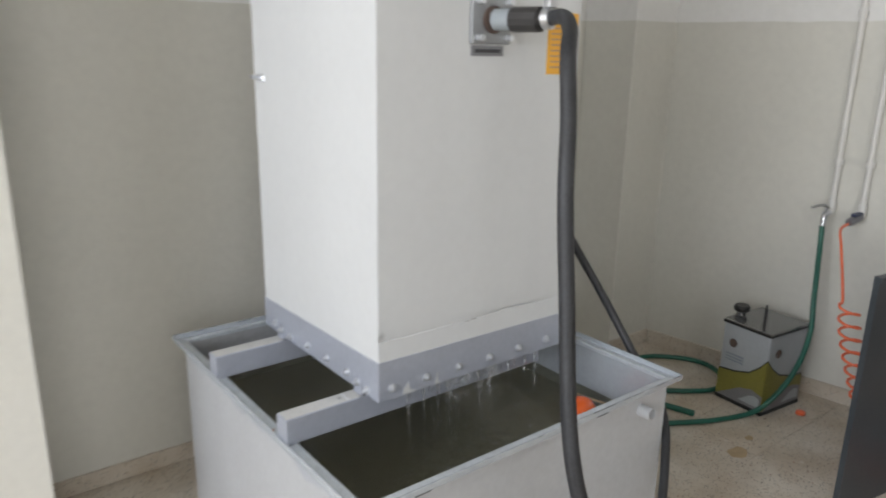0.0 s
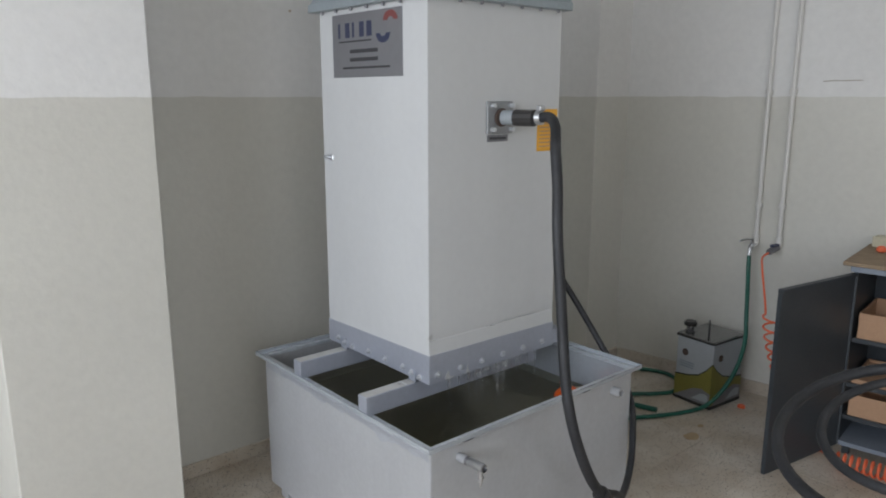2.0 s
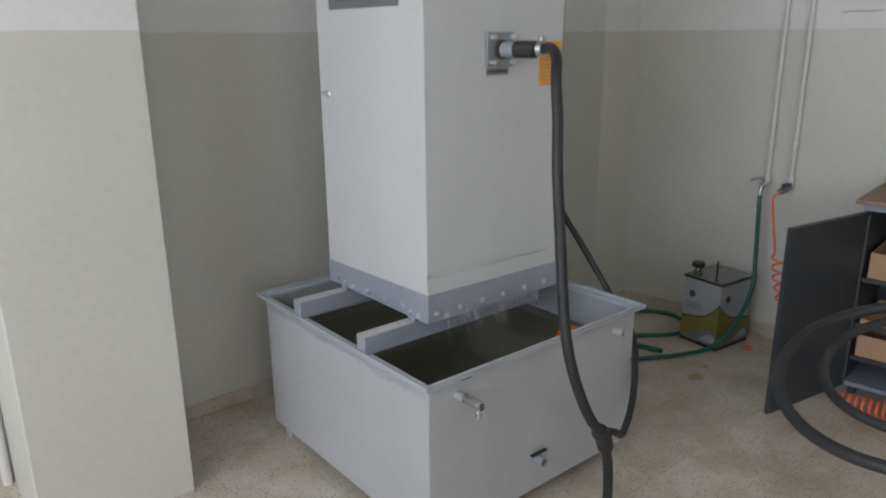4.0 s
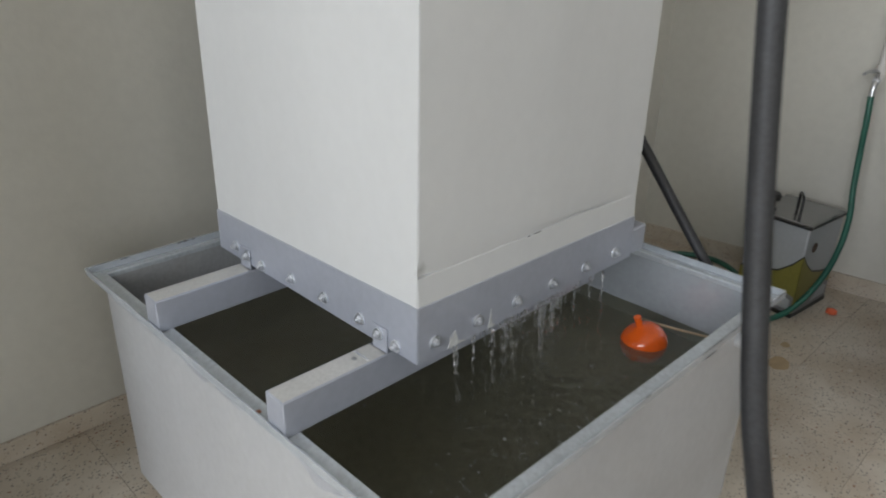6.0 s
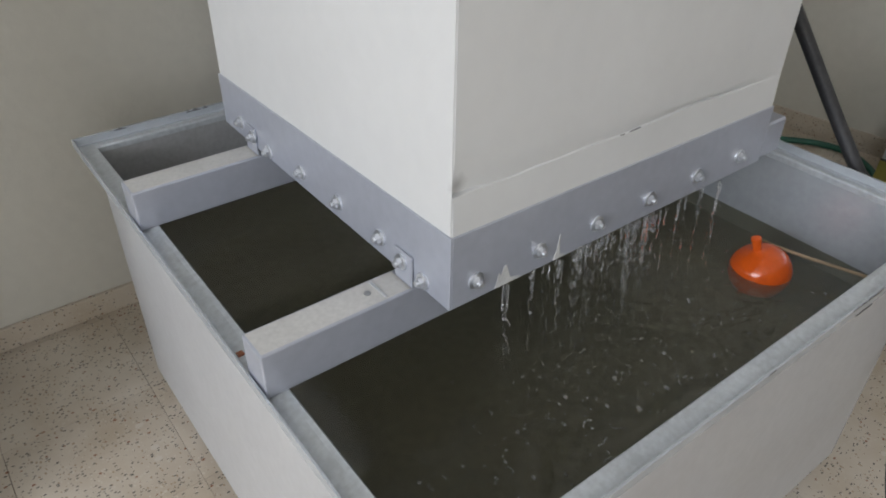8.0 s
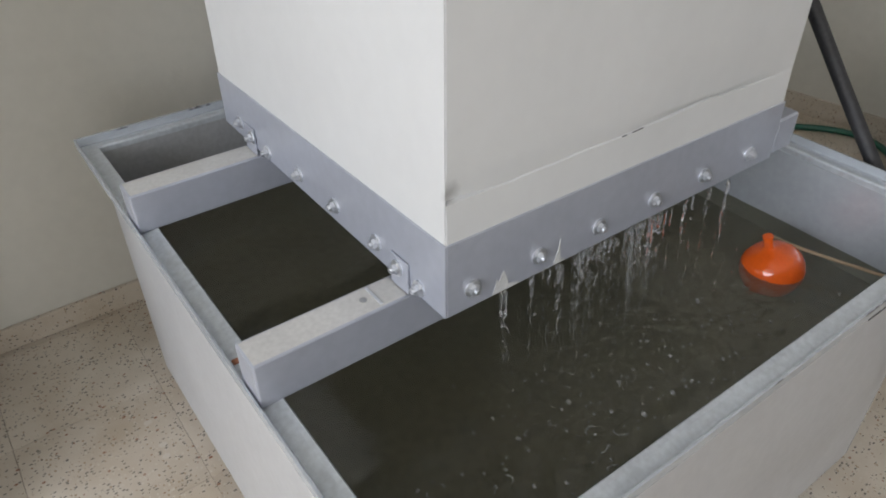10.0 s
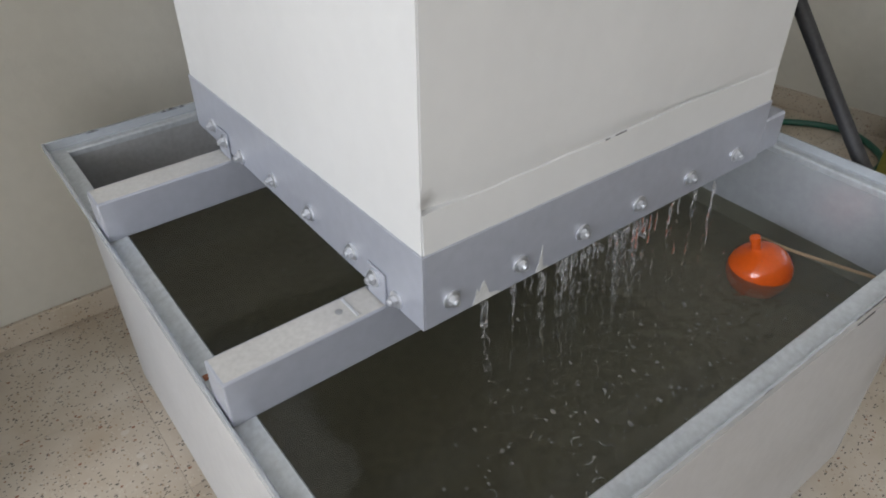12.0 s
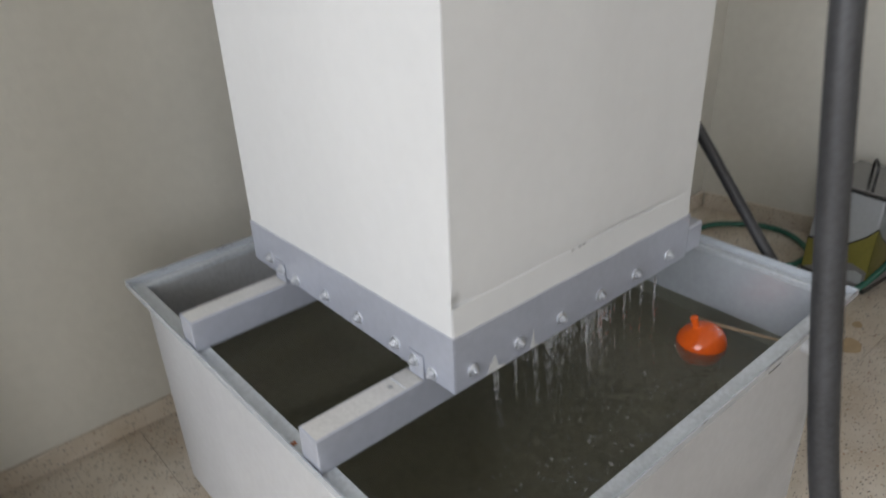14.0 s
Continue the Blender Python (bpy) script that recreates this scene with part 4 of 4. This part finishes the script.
part("hose", tube([(1.625, 0.42, 0.013), (1.66, 0.33, 0.013), (1.697, 0.213, 0.013)], 0.0130, 12), GREEN, gh3, smooth=True)

coil = thing("coiled_air_hose", (1.965, -0.20, 0.02), "coral-red spiral air hose hanging from the wall coupling", "air hose")
c0 = east(S2 - 0.02, 0.115, 0.812)
pts = [c0, c0 + Vector((-0.06, 0.0, -0.015)), Vector((2.04, -0.105, 0.770)), Vector((2.006, -0.131, 0.72)), Vector((1.985, -0.162, 0.61))]
TURNS = 11
for i in range(TURNS * 12):
    a = 2 * math.pi * i / 12
    f = i / (TURNS * 12)
    rr = 0.033 + 0.003 * math.sin(9.0 * f)
    sag = 1.15 * f - 0.15 * f * f
    pts.append(Vector((1.958 - 0.045 * f + rr * math.cos(a + 1.2), -0.205 - 0.10 * f - 0.09 * f * f + rr * math.sin(a + 1.2), 0.565 - 0.475 * sag)))
pts += [Vector((1.90, -0.44, 0.05)), Vector((1.89, -0.50, 0.010)), Vector((1.90, -0.60, 0.008))]
part("tube", tube(pts, 0.0052, 8, step=3), CORAL, coil, smooth=True)
single("plastic_stopper", lathe([(0.012, 0), (0.02, 0.003), (0.019, 0.014), (0.010, 0.018)], (2.08, -0.045, 0), 16), CORAL, "small red plastic stopper lying on the floor", "stopper", smooth=True)
single("wall_crack", tube([east(1.03, 0.001, 1.668), east(1.08, 0.001, 1.671), east(1.13, 0.001, 1.670), east(1.2, 0.001, 1.672)], 0.0022, 6), GROUT, "thin grey scratch in the wall paint", "scratch")

for x, z, h in ((0.192, 2.02, 0.03), (0.181, 1.95, 0.012)):
    single("wall_scuff", prism([(0, 0), (0.006, 0.004), (0.009, h * 0.6), (0.004, h), (-0.003, h * 0.7)], (x, 1.1394, z - h / 2), (1, 0, 0), (0, 0, 1), (0, 0.001, 0)), OCHRE, "small brownish scuff on the wall paint", "scuff", group="wall scuffs")

# ---------------------------------------------------------------- steel cabinet with its door open
cab = thing("steel_cabinet", (2.16, -0.86, 0), "dark steel cabinet with open door and a chipboard top", "cabinet")
cx0, cx1, cy1, cy0, cz0, cz1 = 1.935, 2.36, -0.555, -1.20, 0.045, 0.852
part("side_wall", box(cx0, cy1 - 0.018, cz0, cx1, cy1, cz1, 0.002), STEELDOOR, cab)
part("side_wall", box(cx0, cy0, cz0, cx1, cy0 + 0.018, cz1, 0.002), STEELDOOR, cab)
part("back_wall", box(cx1 - 0.012, cy0 + 0.018, cz0, cx1, cy1 - 0.018, cz1), STEELDOOR, cab)
part("bottom", box(cx0, cy0 + 0.018, cz0, cx1 - 0.012, cy1 - 0.018, cz0 + 0.02), CABGREY, cab)
for z in (0.32, 0.53):
    part("shelf", box(cx0 + 0.02, cy0 + 0.018, z, cx1 - 0.012, cy1 - 0.018, z + 0.02, 0.001), STEELDOOR, cab)
part("top_frame", box(cx0 - 0.01, cy0, cz1, cx1, cy1 + 0.012, cz1 + 0.038, 0.002), CABGREY, cab, "grey-blue steel top frame")
part("top_board", box(cx0 - 0.080, cy0 - 0.02, cz1 + 0.038, cx1, cy1 + 0.03, cz1 + 0.056, 0.002), BOARD, cab, "worn chipboard top")
for x in (cx0 + 0.02, cx1 - 0.05):
    for y in (cy0 + 0.03, cy1 - 0.06):
        part("leg", box(x, y, 0, x + 0.03, y + 0.03, cz0), STEELDOOR, cab)
TURN8 = Matrix.Translation((1.945, -0.548, 0)) @ Matrix.Rotation(radians(8), 4, "Z") @ Matrix.Translation((-1.945, 0.548, 0))
dv = (Matrix.Rotation(radians(-8), 3, "Z") @ Vector((-0.520, 0.085, 0))).normalized()
dn = Vector((-dv.y, dv.x, 0))
hp = Vector((1.945, -0.548, 0))
door = part("door", prism([(0, 0), (0.524, 0), (0.524, 0.018), (0, 0.018)], hp + Vector((0, 0, 0.04)), dv, dn, Vector((0, 0, 0.805))), STEELDOOR, cab, "dark grey steel door standing open")
part("door_lip", prism([(0.0, 0.018), (0.524, 0.018), (0.524, 0.024), (0.0, 0.024)], hp + Vector((0, 0, 0.828)), dv, dn, Vector((0, 0, 0.017))), STEELDOOR, door)
for z in (0.15, 0.7):
    part("hinge", rod(hp + Vector((-0.003, 0.008, z)), hp + Vector((-0.003, 0.008, z + 0.05)), 0.006), ZINC, door)


def carton(loc, sx, sy, sz, label):
    c = thing("cardboard_box", loc, label, "box", group="boxes in the cabinet")
    x, y, z = loc
    part("front", box(x - sx / 2, y - sy / 2, z, x - sx / 2 + 0.006, y + sy / 2, z + sz, 0.001), CARD, c)
    part("back", box(x + sx / 2 - 0.006, y - sy / 2, z, x + sx / 2, y + sy / 2, z + sz, 0.001), CARD, c)
    part("side", box(x - sx / 2 + 0.006, y - sy / 2, z, x + sx / 2 - 0.006, y - sy / 2 + 0.006, z + sz, 0.001), CARD, c)
    part("side", box(x - sx / 2 + 0.006, y + sy / 2 - 0.006, z, x + sx / 2 - 0.006, y + sy / 2, z + sz, 0.001), CARD, c)
    part("base", box(x - sx / 2 + 0.006, y - sy / 2 + 0.006, z, x + sx / 2 - 0.006, y + sy / 2 - 0.006, z + 0.006), CARD, c)
    c.matrix_basis = TURN8 @ c.matrix_basis


carton((2.13, -0.80, 0.55), 0.33, 0.42, 0.115, "open brown cardboard box on the upper shelf")
carton((2.13, -0.80, 0.34), 0.33, 0.42, 0.02, "flat brown cardboard tray on the middle shelf")
carton((2.13, -0.80, 0.185), 0.33, 0.42, 0.10, "open brown cardboard box on the lower shelf")
part("shelf", box(cx0 + 0.02, cy0 + 0.018, 0.165, cx1 - 0.012, cy1 - 0.018, 0.185, 0.001), STEELDOOR, cab)
cab.matrix_basis = TURN8 @ cab.matrix_basis
co2 = thing("coiled_air_hose", (1.98, -0.80, 0), "orange-red spiral air hose lying at the cabinet foot", "air hose")
pts = []
for i in range(16 * 12):
    a = 2 * math.pi * i / 12
    s = i / (16 * 12)
    pts.append((1.80 + 0.03 * math.sin(3 * s) + 0.032 * math.cos(a), -0.62 - 0.42 * s, 0.038 + 0.032 * math.sin(a)))
part("tube", tube(pts, 0.0052, 8, step=2), CORAL, co2, smooth=True)
single("cream_carton", box(2.275, -0.95, cz1 + 0.056, 2.345, -0.50, cz1 + 0.105, 0.004), TAPE, "low cream carton on the cabinet top", "carton")
single("plastic_stopper", lathe([(0.012, 0), (0.02, 0.006), (0.02, 0.02), (0.01, 0.028)], (2.175, -0.575, cz1 + 0.056), 18), CORAL, "small red plastic stopper on the cabinet top", "stopper", smooth=True)

# ---------------------------------------------------------------- black hose loops in front of the cabinet
loops = thing("hose_loops", (RING[0], RING[1], 0), "loops of thick black rubber hose standing by the cabinet", "hose coil")
nz = Vector((math.sin(RING[4]) * math.cos(RING[5]), math.sin(RING[4]) * math.sin(RING[5]), math.cos(RING[4])))
ua = nz.cross(Vector((0, 0, 1))).normalized()
ub = nz.cross(ua)
far, left = Vector((0.976, 0.21, 0)), Vector((-0.21, 0.976, 0))


A0 = math.atan2(-left.dot(ub), -left.dot(ua))


def loop(centre, r, lift):
    return [centre + ua * r * math.cos(A0 + 2 * math.pi * i / 32) + ub * r * math.sin(A0 + 2 * math.pi * i / 32) + nz * (lift * (i / 32 - 0.5)) for i in range(33)]


RC = Vector(RING[:3])
part("outer_loop", tube(loop(RC, RING[3], 0.05), 0.0155, 16, step=2), RUBBER, loops, smooth=True)
part("inner_loop", tube(loop(RC + far * 0.055 - left * 0.01, RING[3] - 0.085, 0.05), 0.0125, 16, step=2), RUBBER, loops, smooth=True)
part("tail", tube([RC - left * (RING[3] - 0.01) + far * 0.05, RC - left * RING[3] - far * 0.02 - Vector((0, 0, 0.2)), RC - left * (RING[3] + 0.05) + far * 0.1 - Vector((0, 0, 0.6)), Vector((RC.x + 0.4, RC.y - 0.5, 0.0185)), Vector((RC.x + 0.9, RC.y - 0.6, 0.0185))], 0.0155, 14), RUBBER, loops, smooth=True)

# ---------------------------------------------------------------- pipes left of the pillar
for x, z0, r in ((-1.112, 0.0, 0.017), (-1.078, 0.80, 0.009)):
    w = thing("riser_pipe", (x, 1.11, z0), "white painted riser pipe on the wall beside the pillar", "pipe", group="riser pipes")
    part("pipe", rod((x, 1.108, z0), (x, 1.108, TOP), r, n=16), WHITEPIPE, w, smooth=True)
    part("coupling", rod((x, 1.108, 0.84), (x, 1.108, 0.875), r + 0.006, n=16, bevel=0.002), WHITEPIPE, w, smooth=True)
    for z in (1.2, 2.2):
        part("pipe_clip", rod((x, 1.125, z), (x, 1.14, z), 0.008), WHITEPIPE, w)
w = thing("branch_pipe", (-1.4, 1.11, 0.71), "white painted branch pipes along the wall", "pipe")
for z in (0.71, 0.20):
    part("pipe", tube([(-4.4, 1.11, z + 0.02), (-1.8, 1.11, z + 0.01), (-1.19, 1.11, z), (-1.14, 1.11, z - 0.01), (-1.115, 1.11, z - 0.05)], 0.013, 12), WHITEPIPE, w, smooth=True)

# ---------------------------------------------------------------- floor of terrazzo tiles
floor = single("floor", box(-4.6, -4.6, -0.12, 3.2, 1.34, -0.003), GROUT, "old terrazzo tile floor, cream with dark chips", "floor", kind="structure")
T = 0.305
G = 0.0005
tile_me = bpy.data.meshes.new("tile")
b = box(-T / 2 + G, -T / 2 + G, -0.02, T / 2 - G, T / 2 - G, 0.0, 0.0007)
b.to_mesh(tile_me)
b.free()
tile_me.materials.append(TILE)
rest = bmesh.new()
for i in range(-14, 11):
    for j in range(-18, 3):
        x, y = TX + (i + 0.5) * T, TY + (j + 0.5) * T
        if x < -4.5 or x > 2.9 or y < -4.5 or y > 1.3:
            continue
        if -1.7 < x < 2.5 and y > -1.6:
            o = new("tile", tile_me)
            o.location = (x, y, -0.0004 * ((i * 7 + j * 3) % 3))
            o.parent = floor
        else:
            box(x - T / 2 + G, y - T / 2 + G, -0.02, x + T / 2 - G, y + T / 2 - G, 0.0, bm=rest)
part("tiles", rest, TILE, floor)["kind"] = "stuff"
for x, y, r in ((1.58, -0.05, 0.045), (1.72, -0.02, 0.02)):
    ring = [(r * (1 + 0.35 * noise.noise((math.cos(t), math.sin(t), x))) * math.cos(t), r * (1 + 0.35 * noise.noise((math.cos(t), math.sin(t), x))) * 0.8 * math.sin(t)) for t in [2 * math.pi * i / 24 for i in range(24)]]
    part("stain", prism(ring, (x, y, 0.0002), (1, 0, 0), (0, 1, 0), (0, 0, 0.0006)), OCHRE, floor)
